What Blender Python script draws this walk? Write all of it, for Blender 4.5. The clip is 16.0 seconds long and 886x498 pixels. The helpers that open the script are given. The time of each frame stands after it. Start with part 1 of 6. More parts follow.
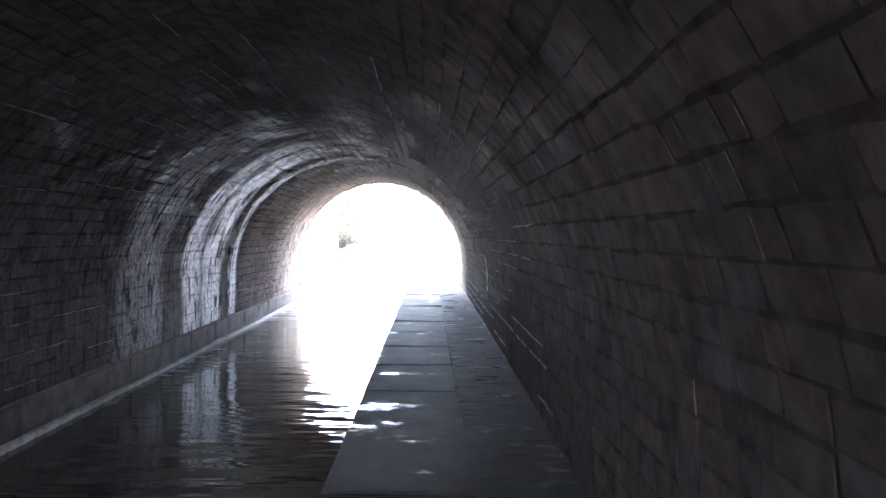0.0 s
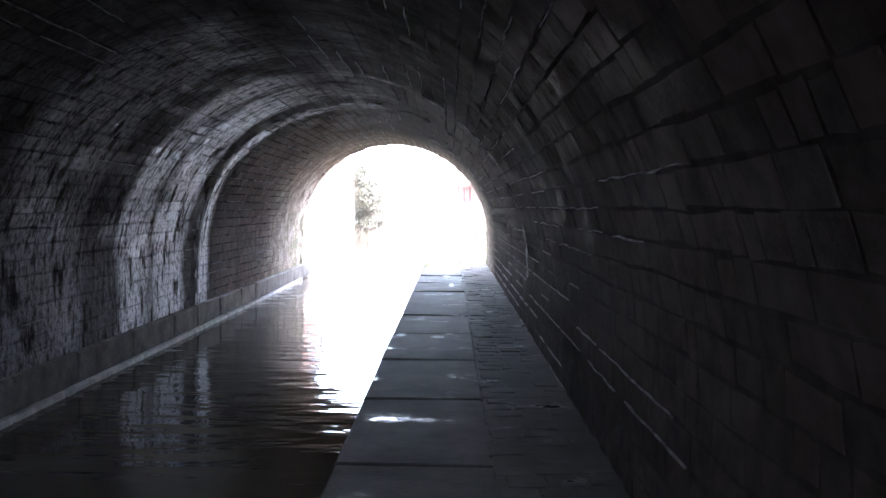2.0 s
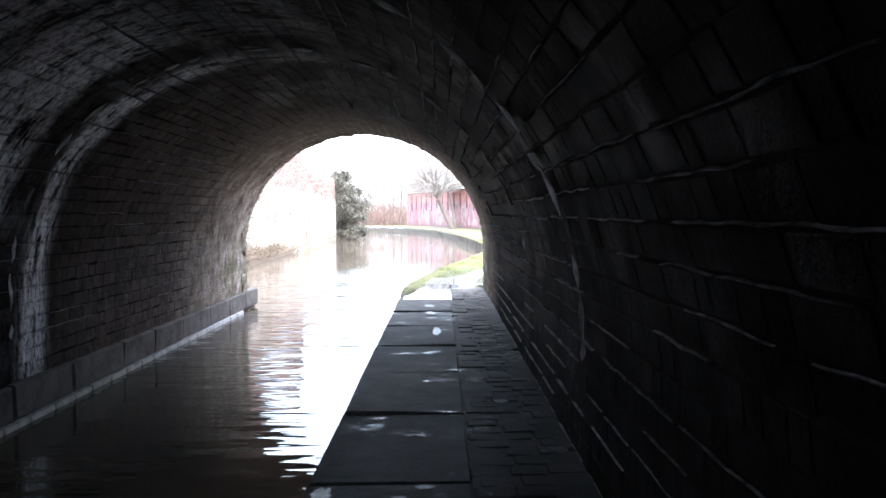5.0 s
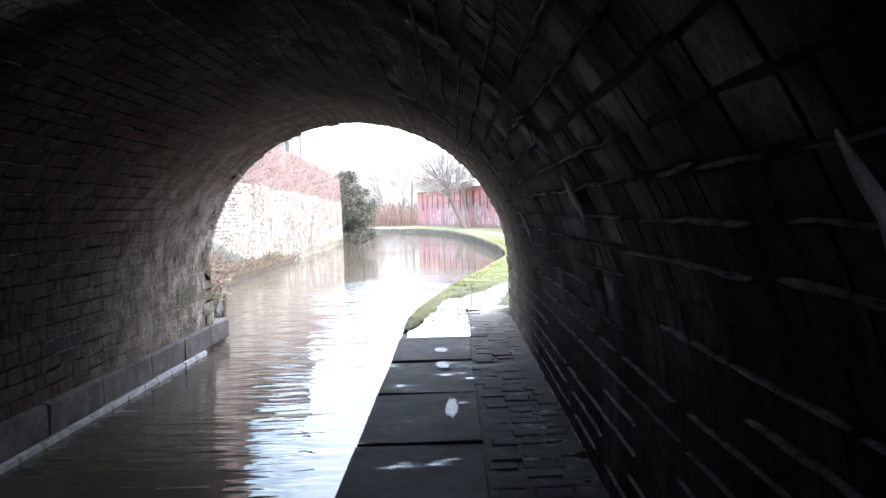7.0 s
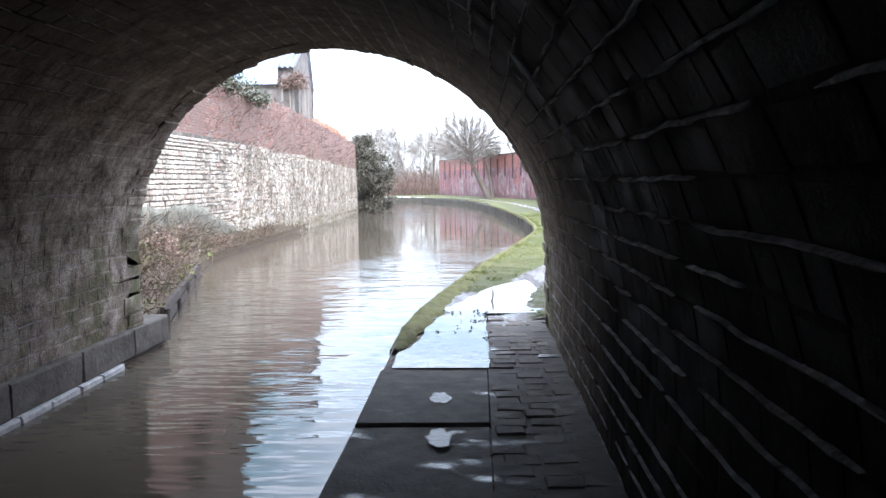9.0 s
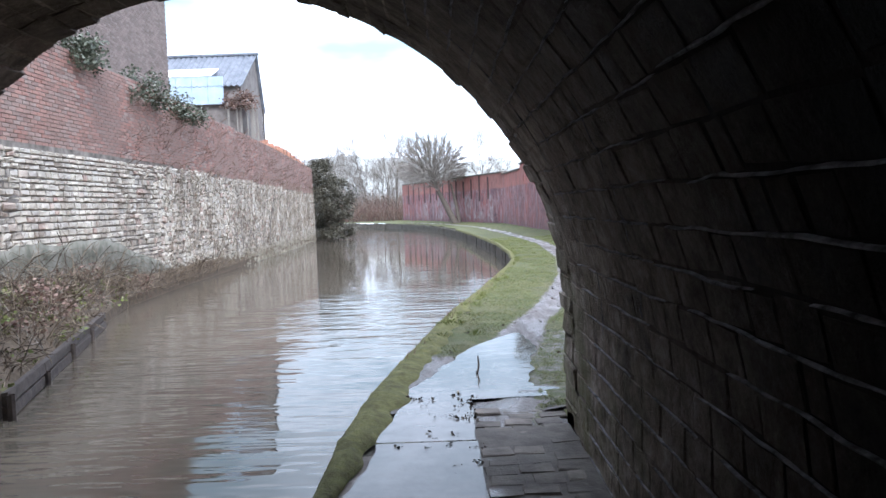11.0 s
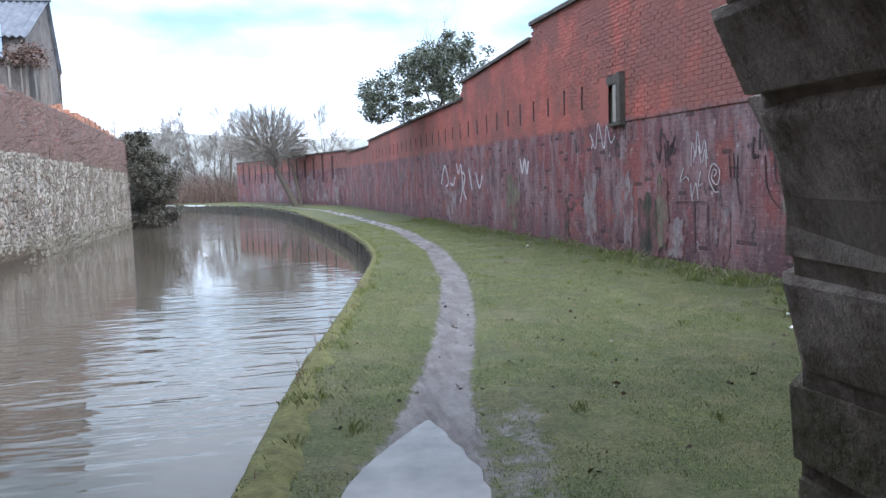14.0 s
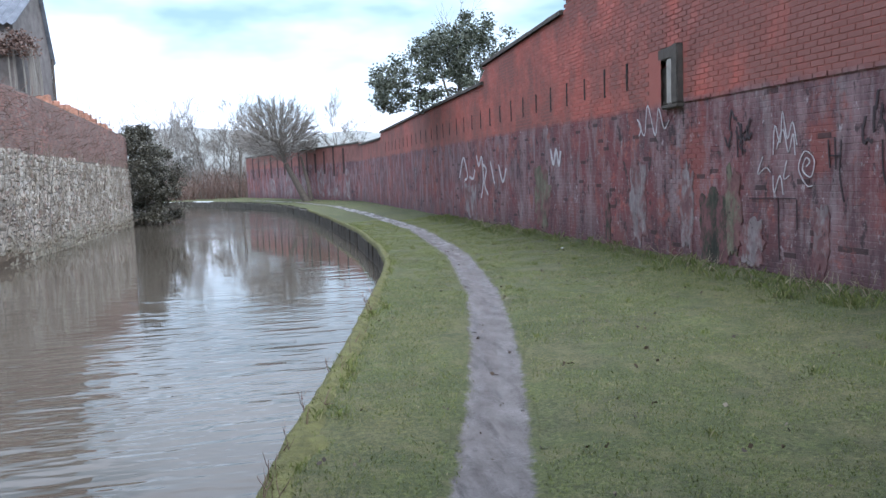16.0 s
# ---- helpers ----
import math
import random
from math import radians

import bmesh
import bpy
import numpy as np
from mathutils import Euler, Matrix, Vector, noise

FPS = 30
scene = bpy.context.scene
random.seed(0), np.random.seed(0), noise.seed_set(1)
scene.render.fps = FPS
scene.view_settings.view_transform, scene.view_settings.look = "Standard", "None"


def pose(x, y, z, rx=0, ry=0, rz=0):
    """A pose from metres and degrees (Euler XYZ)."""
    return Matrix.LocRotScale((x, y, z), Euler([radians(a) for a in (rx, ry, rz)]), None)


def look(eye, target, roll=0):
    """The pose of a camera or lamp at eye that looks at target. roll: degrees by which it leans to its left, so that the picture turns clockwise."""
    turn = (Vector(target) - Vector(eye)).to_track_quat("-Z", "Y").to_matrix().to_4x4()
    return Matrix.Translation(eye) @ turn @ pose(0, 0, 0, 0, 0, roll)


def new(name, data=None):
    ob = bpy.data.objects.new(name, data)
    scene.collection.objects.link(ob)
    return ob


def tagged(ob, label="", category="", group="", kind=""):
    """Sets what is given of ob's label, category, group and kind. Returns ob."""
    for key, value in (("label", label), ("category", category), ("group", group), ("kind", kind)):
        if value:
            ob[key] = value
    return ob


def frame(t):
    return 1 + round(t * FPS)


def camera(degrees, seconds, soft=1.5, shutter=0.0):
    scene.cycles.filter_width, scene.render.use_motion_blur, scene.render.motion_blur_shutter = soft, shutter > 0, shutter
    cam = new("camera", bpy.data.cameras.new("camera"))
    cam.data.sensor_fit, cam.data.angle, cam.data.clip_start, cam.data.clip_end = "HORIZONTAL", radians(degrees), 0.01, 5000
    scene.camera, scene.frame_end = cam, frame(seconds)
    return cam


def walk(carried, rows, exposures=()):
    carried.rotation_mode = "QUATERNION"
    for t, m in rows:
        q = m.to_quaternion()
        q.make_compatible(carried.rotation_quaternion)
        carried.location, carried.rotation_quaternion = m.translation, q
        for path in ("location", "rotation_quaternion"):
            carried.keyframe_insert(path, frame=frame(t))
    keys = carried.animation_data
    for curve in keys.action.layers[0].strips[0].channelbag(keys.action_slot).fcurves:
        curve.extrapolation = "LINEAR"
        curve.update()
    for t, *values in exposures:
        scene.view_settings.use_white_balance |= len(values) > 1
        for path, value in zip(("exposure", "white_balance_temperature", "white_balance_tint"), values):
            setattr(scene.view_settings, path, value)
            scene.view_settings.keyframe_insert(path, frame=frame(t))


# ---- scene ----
cam = camera(60.0, 16.0)
PATH = [
    (0, (0.075, 0.719, 1.443), (0.111, 2.718, 1.406), 0.5),
    (0.5, (0.079, 1.371, 1.426), (0.162, 3.368, 1.368), -1.1),
    (1, (0.02, 2.165, 1.418), (0.094, 4.163, 1.371), 0.8),
    (1.5, (0.058, 2.894, 1.415), (0.107, 4.892, 1.334), 0.4),
    (2, (0.099, 3.748, 1.385), (0.08, 5.744, 1.275), 0.6),
    (2.5, (0.148, 4.431, 1.382), (0.13, 6.425, 1.231), 1.6),
    (3, (0.164, 5.353, 1.348), (0.002, 7.345, 1.267), 1.4),
    (3.5, (0.192, 5.854, 1.407), (0.225, 7.85, 1.291), 1.8),
    (4, (0.185, 6.724, 1.387), (0.126, 8.721, 1.287), -1.1),
    (4.5, (0.21, 7.38, 1.412), (0.202, 9.378, 1.328), -0.8),
    (5, (0.185, 8.111, 1.414), (0.19, 10.109, 1.321), -0.2),
    (5.2, (0.149, 8.41, 1.382), (0.159, 10.409, 1.316), 0.3),
    (7.5, (0.229, 12.066, 1.582), (0.192, 14.061, 1.447), -2.1),
    (8, (0.281, 12.935, 1.539), (0.224, 14.926, 1.357), -1.6),
    (10.3, (0.173, 16.4, 1.493), (0.072, 18.393, 1.363), -0.6),
    (10.5, (0.146, 16.704, 1.475), (0.061, 18.698, 1.356), -0.8),
    (11, (0.181, 17.483, 1.474), (0.181, 19.48, 1.359), -2.0),
    (11.5, (0.166, 18.221, 1.457), (0.169, 20.218, 1.351), -0.9),
    (12, (0.18, 18.927, 1.453), (0.292, 20.916, 1.28), -2.3),
    (12.5, (0.164, 19.605, 1.457), (0.312, 21.59, 1.267), -1.6),
    (13, (0.175, 20.3, 1.446), (0.445, 22.273, 1.267), -2.0),
    (13.5, (0.154, 20.911, 1.456), (0.473, 22.878, 1.288), -1.1),
    (14, (0.147, 21.53, 1.496), (0.554, 23.48, 1.318), -1.7),
    (14.5, (0.207, 22.012, 1.495), (0.625, 23.96, 1.322), -2.4),
    (15, (0.27, 22.665, 1.465), (0.74, 24.594, 1.226), -0.6),
    (15.5, (0.372, 23.12, 1.513), (0.747, 25.066, 1.242), -1.7),
    (16, (0.42, 23.608, 1.52), (0.791, 25.563, 1.325), -2.2),
]
EXPOSURES = [(0.0, 6.0, 5700, 20), (2.5, 4.9, 5700, 19), (5.0, 3.7, 5750, 16), (8.0, 2.92, 5750, 15), (10.5, 1.86, 5650, 15), (12.5, 1.56, 5600, 14), (16.0, 1.13, 5500, 13)]
walk(cam, [(t, look(eye, target, roll)) for t, eye, target, roll in PATH], EXPOSURES)

# ---- world, sun and exposure ----
SUN_ELEV, SUN_ROT = radians(48), radians(162)
world = bpy.data.worlds.new("overcast_sky")
scene.world = world
world.use_nodes = True
wn, wl = world.node_tree.nodes, world.node_tree.links
wn.clear()
w_out, w_bg = wn.new("ShaderNodeOutputWorld"), wn.new("ShaderNodeBackground")
w_sky, w_co = wn.new("ShaderNodeTexSky"), wn.new("ShaderNodeTexCoord")
w_sky.sky_type, w_sky.sun_disc = "NISHITA", False
w_sky.sun_elevation, w_sky.sun_rotation = SUN_ELEV, SUN_ROT
w_map, w_noise, w_ramp, w_mix = (wn.new("ShaderNodeMapping"), wn.new("ShaderNodeTexNoise"),
                                 wn.new("ShaderNodeValToRGB"), wn.new("ShaderNodeMix"))
w_mix.data_type = "RGBA"
w_map.inputs["Scale"].default_value = (1.0, 1.0, 2.6)
w_noise.inputs["Scale"].default_value, w_noise.inputs["Detail"].default_value = 2.2, 5.0
w_ramp.color_ramp.elements[0].position, w_ramp.color_ramp.elements[0].color = 0.72, (0.0, 0.0, 0.0, 1)
w_ramp.color_ramp.elements[1].position, w_ramp.color_ramp.elements[1].color = 0.95, (1, 1, 1, 1)
w_mix.inputs["B"].default_value = (9.0, 9.6, 10.2, 1)
w_bg.inputs["Strength"].default_value = 0.1
wl.new(w_co.outputs["Generated"], w_map.inputs["Vector"])
wl.new(w_map.outputs["Vector"], w_noise.inputs["Vector"])
w_sep, w_add, w_blue = wn.new("ShaderNodeSeparateXYZ"), wn.new("ShaderNodeMath"), wn.new("ShaderNodeMix")
w_low = wn.new("ShaderNodeValToRGB")
for at, v in ((0.03, 0.62), (0.10, 0.42), (0.20, 0.22), (0.34, 0.30), (0.5, 0.6)):
    el = w_low.color_ramp.elements.new(at)
    el.color = (v, v, v, 1)
w_low.color_ramp.elements[0].color = (0.65, 0.65, 0.65, 1)
w_low.color_ramp.elements[len(w_low.color_ramp.elements) - 1].color = (0.6, 0.6, 0.6, 1)
w_add.operation = "ADD"
w_blue.data_type = "RGBA"
w_blue.inputs["Factor"].default_value, w_blue.inputs["B"].default_value = 0.88, (2.7, 3.75, 4.1, 1)
wl.new(w_co.outputs["Generated"], w_sep.inputs[0])
wl.new(w_sep.outputs["Z"], w_low.inputs[0])
wl.new(w_low.outputs[0], w_add.inputs[0])
wl.new(w_noise.outputs["Fac"], w_add.inputs[1])
wl.new(w_add.outputs[0], w_ramp.inputs["Fac"])
wl.new(w_sky.outputs["Color"], w_blue.inputs["A"])
wl.new(w_ramp.outputs["Color"], w_mix.inputs["Factor"])
wl.new(w_blue.outputs["Result"], w_mix.inputs["A"])
wl.new(w_mix.outputs["Result"], w_bg.inputs["Color"])
wl.new(w_bg.outputs["Background"], w_out.inputs["Surface"])

sun = new("sun", bpy.data.lights.new("sun", "SUN"))
sun.data.energy, sun.data.angle, sun.data.color = 1.3, radians(18), (1.0, 0.97, 0.92)
sun.matrix_world = look((0, 0, 0), (-math.sin(SUN_ROT) * math.cos(SUN_ELEV), -math.cos(SUN_ROT) * math.cos(SUN_ELEV), -math.sin(SUN_ELEV)))


# ---- node and mesh helpers ----
class Mat:
    """A node material with a few short hands."""

    def __init__(self, name, rough=0.8, metal=0.0):
        self.m = bpy.data.materials.new(name)
        self.m.use_nodes = True
        self.nt = self.m.node_tree
        self.b = self.nt.nodes["Principled BSDF"]
        self.b.inputs["Roughness"].default_value = rough
        self.b.inputs["Metallic"].default_value = metal
        self.pos = self.nt.nodes.new("ShaderNodeNewGeometry").outputs["Position"]

    def put(self, sock, value):
        if isinstance(value, bpy.types.NodeSocket):
            self.nt.links.new(value, sock)
        else:
            sock.default_value = value

    def set(self, name, value):
        self.put(self.b.inputs[name], value if not isinstance(value, tuple) or len(value) == 4 else (*value, 1))
        return self

    def stretch(self, sx, sy, sz, coord=None):
        n = self.nt.nodes.new("ShaderNodeMapping")
        n.inputs["Scale"].default_value = (sx, sy, sz)
        self.put(n.inputs["Vector"], coord or self.pos)
        return n.outputs["Vector"]

    def noise(self, scale, detail=4.0, coord=None, rough=0.55):
        n = self.nt.nodes.new("ShaderNodeTexNoise")
        n.inputs["Scale"].default_value, n.inputs["Detail"].default_value, n.inputs["Roughness"].default_value = scale, detail, rough
        self.put(n.inputs["Vector"], coord or self.pos)
        return n.outputs["Fac"]

    def ramp(self, fac, *stops):
        n = self.nt.nodes.new("ShaderNodeValToRGB")
        e = n.color_ramp.elements
        while len(e) < len(stops):
            e.new(0.5)
        for el, (p, c) in zip(e, stops):
            el.position = p
            el.color = (c, c, c, 1) if isinstance(c, (int, float)) else (*c, 1)
        self.put(n.inputs["Fac"], fac)
        return n.outputs["Color"]

    def mix(self, fac, a, b, blend="MIX"):
        n = self.nt.nodes.new("ShaderNodeMix")
        n.data_type, n.blend_type = "RGBA", blend
        self.put(n.inputs["Factor"], fac)
        self.put(n.inputs["A"], a if isinstance(a, bpy.types.NodeSocket) else (*a, 1))
        self.put(n.inputs["B"], b if isinstance(b, bpy.types.NodeSocket) else (*b, 1))
        return n.outputs["Result"]

    def calc(self, op, a, b=0.0):
        n = self.nt.nodes.new("ShaderNodeMath")
        n.operation = op
        self.put(n.inputs[0], a)
        self.put(n.inputs[1], b)
        return n.outputs[0]

    def axis(self, k):
        n = self.nt.nodes.new("ShaderNodeSeparateXYZ")
        self.put(n.inputs[0], self.pos)
        return n.outputs[k]

    def attr(self, name):
        n = self.nt.nodes.new("ShaderNodeAttribute")
        n.attribute_name = name
        return n.outputs["Fac"]

    def random(self):
        """A number of its own for each piece, joined or single."""
        g, o = self.nt.nodes.new("ShaderNodeNewGeometry"), self.nt.nodes.new("ShaderNodeObjectInfo")
        return self.calc("FRACT", self.calc("ADD", g.outputs["Random Per Island"], o.outputs["Random"]))

    def bump(self, height, strength=0.5, dist=0.02):
        n = self.nt.nodes.new("ShaderNodeBump")
        n.inputs["Strength"].default_value, n.inputs["Distance"].default_value = strength, dist
        self.put(n.inputs["Height"], height)
        self.put(self.b.inputs["Normal"], n.outputs["Normal"])
        return self


def ob_from(name, verts, faces, material, parent=None, label=""):
    me = bpy.data.meshes.new(name)
    me.from_pydata([tuple(v) for v in verts], [], faces)
    me.update()
    if material:
        me.materials.append(material)
    ob = new(name, me)
    if parent:
        ob.parent = parent
    if label:
        ob["label"] = label
    return ob


def part(name, bm, material, parent, label=""):
    me = bpy.data.meshes.new(name)
    bm.to_mesh(me)
    bm.free()
    me.materials.append(material)
    ob = new(name, me)
    ob.parent = parent
    if label:
        ob["label"] = label
    return ob


def smooth(ob):
    ob.data.polygons.foreach_set("use_smooth", [True] * len(ob.data.polygons))
    return ob


def block(V, F, o, ux, uy, n, w, h, d, c=0.012, rng=None, j=0.006, back=0.03, tilt=1.0):
    """A dressed piece on a surface: centre o, sides w along ux and h along uy, standing d proud along n, edges eased by c."""
    i0 = len(V)
    o, ux, uy, n = Vector(o), Vector(ux), Vector(uy), Vector(n)
    for hw, hh, dep, jj in ((w / 2, h / 2, -back, 0), (w / 2, h / 2, d - c, j), (w / 2 - c, h / 2 - c, d, j)):
        for sx, sy in ((-1, -1), (1, -1), (1, 1), (-1, 1)):
            a, b, e = (rng.uniform(-jj, jj) for _ in range(3)) if rng else (0, 0, 0)
            V.append(o + ux * (sx * hw + a) + uy * (sy * hh + b) + n * (dep + e * tilt))
    for k in (0, 4):
        for q in range(4):
            F.append((i0 + k + q, i0 + k + (q + 1) % 4, i0 + k + 4 + (q + 1) % 4, i0 + k + 4 + q))
    F.append((i0 + 8, i0 + 9, i0 + 10, i0 + 11))


def box(V, F, x0, x1, y0, y1, z0, z1):
    i = len(V)
    V += [(x, y, z) for z in (z0, z1) for y in (y0, y1) for x in (x0, x1)]
    F += [tuple(i + k for k in f) for f in ((0, 2, 3, 1), (4, 5, 7, 6), (0, 1, 5, 4), (2, 6, 7, 3), (0, 4, 6, 2), (1, 3, 7, 5))]


def tube(V, F, pts, radii, sides=5):
    """A tapered tube through pts."""
    i0 = len(V)
    for k, p in enumerate(pts):
        d = (Vector(pts[min(k + 1, len(pts) - 1)]) - Vector(pts[max(k - 1, 0)])).normalized()
        u = d.orthogonal().normalized()
        v = d.cross(u)
        for s in range(sides):
            a = 2 * math.pi * s / sides
            V.append(Vector(p) + (u * math.cos(a) + v * math.sin(a)) * radii[k])
    for k in range(len(pts) - 1):
        for s in range(sides):
            a, b = i0 + k * sides + s, i0 + k * sides + (s + 1) % sides
            F.append((a, b, b + sides, a + sides))


def leaves(V, F, rg, c, r, count, size, flat=0.6):
    """Small folded leaves scattered through a lump of radius r about c."""
    for _ in range(count):
        a, b = rg.uniform(0, 2 * math.pi), rg.uniform(-1, 1)
        q = r * (rg.random() ** 0.4)
        p = Vector(c) + Vector((math.cos(a) * math.sqrt(1 - b * b) * q, math.sin(a) * math.sqrt(1 - b * b) * q, b * q * flat))
        u = Vector((rg.uniform(-1, 1), rg.uniform(-1, 1), rg.uniform(-0.6, 0.6))).normalized()
        v = u.orthogonal().normalized()
        v = (v * math.cos(a) + u.cross(v) * math.sin(a)) * size * 0.36
        u = u * size * rg.uniform(0.7, 1.3)
        i = len(V)
        V += [p, p + u * 0.5 + v, p + u, p + u * 0.5 - v]
        F.append((i, i + 1, i + 2, i + 3))


def piece_mesh(name, w, h, d, seed, material, c=0.012, j=0.006, tilt=1.0):
    """Mesh data of one piece that stands in the xy plane and faces z."""
    V, F = [], []
    block(V, F, (0, 0, 0), (1, 0, 0), (0, 1, 0), (0, 0, 1), w, h, d, c, random.Random(seed), j, 0.03, tilt)
    me = bpy.data.meshes.new(name)
    me.from_pydata([tuple(v) for v in V], [], F)
    me.materials.append(material)
    return me


def piece(name, me, o, ux, uy, n, parent, sx=1.0, sy=1.0):
    ob = new(name, me)
    ob.parent = parent
    m = Matrix((Vector(ux) * sx, Vector(uy) * sy, Vector(n))).transposed().to_4x4()
    m.translation = Vector(o)
    ob.matrix_world = m
    return ob


def lerp_line(line, y):
    """x of a polyline of (x, y) at y."""
    for (xa, ya), (xb, yb) in zip(line, line[1:]):
        if ya <= y <= yb:
            return xa + (xb - xa) * (y - ya) / (yb - ya)
    return line[0][0] if y < line[0][1] else line[-1][0]


# ---- the plan ----
WATER = -0.45
T0, T1 = -9.0, 22.62                    # the tunnel's two mouths
CX, CZ, AR, AL, BZ = -1.27, 0.70, 2.255, 2.36, 2.175
BANK = [(-0.52, -40), (-0.52, 20.6), (-0.51, 22.2), (-0.45, 23.2), (-0.27, 24.5), (0.06, 26.7), (0.27, 28.0), (0.5, 29.0), (0.8, 30.5), (1.2, 32.7),
        (1.65, 35.2), (1.93, 37.1), (2.1, 40), (2.1, 45.5), (1.62, 54), (0.9, 63), (0.0, 70), (-1.8, 77), (-4.6, 85), (-9, 92)]
WALL_R = [(6.9, 22.9), (6.45, 30.0), (4.3, 69.0), (0.4, 81.0), (-3.6, 93.0)]
BANK_L = [(-3.6, -40), (-3.6, 23.7), (-4.1, 24.7), (-5.8, 30.7), (-6.5, 33.6), (-6.75, 38), (-7.0, 48), (-7.3, 62), (-7.8, 70), (-10, 77), (-14, 81)]
WALL_L = [(-6.9, 23.0), (-6.9, 34.0), (-7.0, 48.0), (-7.35, 63.0)]
TRAIL = [(0.45, 23.0), (0.48, 24.1), (0.80, 25.3), (1.26, 27.0), (1.70, 28.6), (2.13, 30.3), (2.75, 33.3), (3.38, 37.8), (3.75, 45), (3.32, 55.5), (2.5, 66), (0.6, 76), (-2.6, 85)]


def pond_line(y):
    """Middle and half width of the puddle that fills the path beyond the mouth."""
    if y < 23.7:
        return 0.38, 0.50
    return 0.38 + 0.235 * (y - 23.7), 0.46 - 0.075 * (y - 23.7)


def lawn_z(x, y):
    wall = lerp_line(WALL_R, y)
    near = max(0.0, 1 - max(0.0, wall - x) / 2.2)
    d = abs(x - lerp_line(TRAIL, y))
    dip = max(0.0, 1 - d / 0.45)
    edge = max(0.0, 1 - (x - lerp_line(BANK, y)) / 0.5)
    z = 0.10 * near * near + 0.035 * noise.noise((x * 0.9, y * 0.9, 0)) + 0.012 * noise.noise((x * 4, y * 4, 3)) - (0.045 if y > 27.5 else 0.02) * dip + 0.015 * edge
    mid, half = pond_line(y)
    pond = 0.06 * min(1.0, max(0.0, (1.15 - abs(x - mid) / half) * 2.2)) * min(1.0, max(0.0, (26.3 - y) / 0.7))
    return z * min(1.0, max(0.0, (y - 22.5) / 1.2)) - pond


def mouth(x, z):
    """Where the vault ends: the ring stands skew, and its towing side leans back towards the crown."""
    if x > -1.5:
        return T1 - 0.17 * min(1.0, max(0.0, (z - 0.95) / 0.7))
    return T1 - 0.12 + 0.62 * min(1.0, (-1.5 - x) / 2.1) ** 1.5


def section():
    """The tunnel's inside, from the towpath's foot over the crown to the far ledge: (x, z, inward normal)."""
    pts = [(CX + AR, z) for z in np.arange(-0.3, CZ, 0.1)]
    pts += [(CX + (AR if math.cos(a) > 0 else AL) * math.cos(a), CZ + BZ * math.sin(a)) for a in np.linspace(0, math.pi, 80)]
    pts += [(CX - AL, z) for z in np.arange(CZ - 0.1, -0.8, -0.1)]
    return [Vector((p[0], 0, p[1])) for p in pts]


SECTION = section()
SEC_S = [0.0]
for p, q in zip(SECTION, SECTION[1:]):
    SEC_S.append(SEC_S[-1] + (q - p).length)


def at_section(s):
    k = max(0, min(int(np.searchsorted(SEC_S, s)) - 1, len(SECTION) - 2))
    f = (s - SEC_S[k]) / (SEC_S[k + 1] - SEC_S[k])
    a, b = SECTION[max(k - 1, 0)], SECTION[min(k + 2, len(SECTION) - 1)]
    t = (b - a).normalized()
    return SECTION[k].lerp(SECTION[k + 1], f), t, Vector((-t.z, 0, t.x))


# ---- materials ----
def lime_mask(k):
    """Lime runs down the far side, in bands along the tunnel."""
    y, x = k.axis(1), k.axis(0)
    wander = k.calc("MULTIPLY", k.calc("SUBTRACT", k.noise(0.9, 4), 0.5), 0.6)
    along_y = k.calc("MULTIPLY", k.calc("ADD", y, wander), 1 / 24.0)
    band = k.ramp(along_y, (9.6 / 24, 0.05), (10.0 / 24, 0.28), (11.2 / 24, 0.35), (11.5 / 24, 0.08), (12.2 / 24, 0.12), (12.4 / 24, 1.0), (13.0 / 24, 0.95), (13.15 / 24, 0.2),
                  (13.4 / 24, 1.0), (14.3 / 24, 0.95), (14.5 / 24, 0.05), (14.98 / 24, 0.05), (15.1 / 24, 1.0), (15.35 / 24, 1.0), (15.5 / 24, 0.0))
    side = k.ramp(k.calc("MULTIPLY", x, -0.25), (0.05, 0.03), (0.40, 0.16), (0.60, 0.85), (0.72, 1.0))
    runs = k.ramp(k.noise(1.0, 8, k.stretch(3.0, 8.5, 2.2), 0.72), (0.40, 0.0), (0.50, 1.0))
    flecks = k.ramp(k.noise(16, 6, k.stretch(1, 1.3, 0.9), 0.75), (0.40, 0.25), (0.54, 1.0))
    return k.calc("MULTIPLY", k.calc("MULTIPLY", k.calc("MULTIPLY", band, side), runs), flecks)


def mouth_stone(k):
    """Flaking, mottled stone, paled to paint in the daylight near the mouth."""
    return k.ramp(k.noise(3.0, 9, None, 0.8), (0.36, (0.07, 0.056, 0.05)), (0.5, (0.33, 0.275, 0.235)), (0.62, (0.62, 0.55, 0.48)))


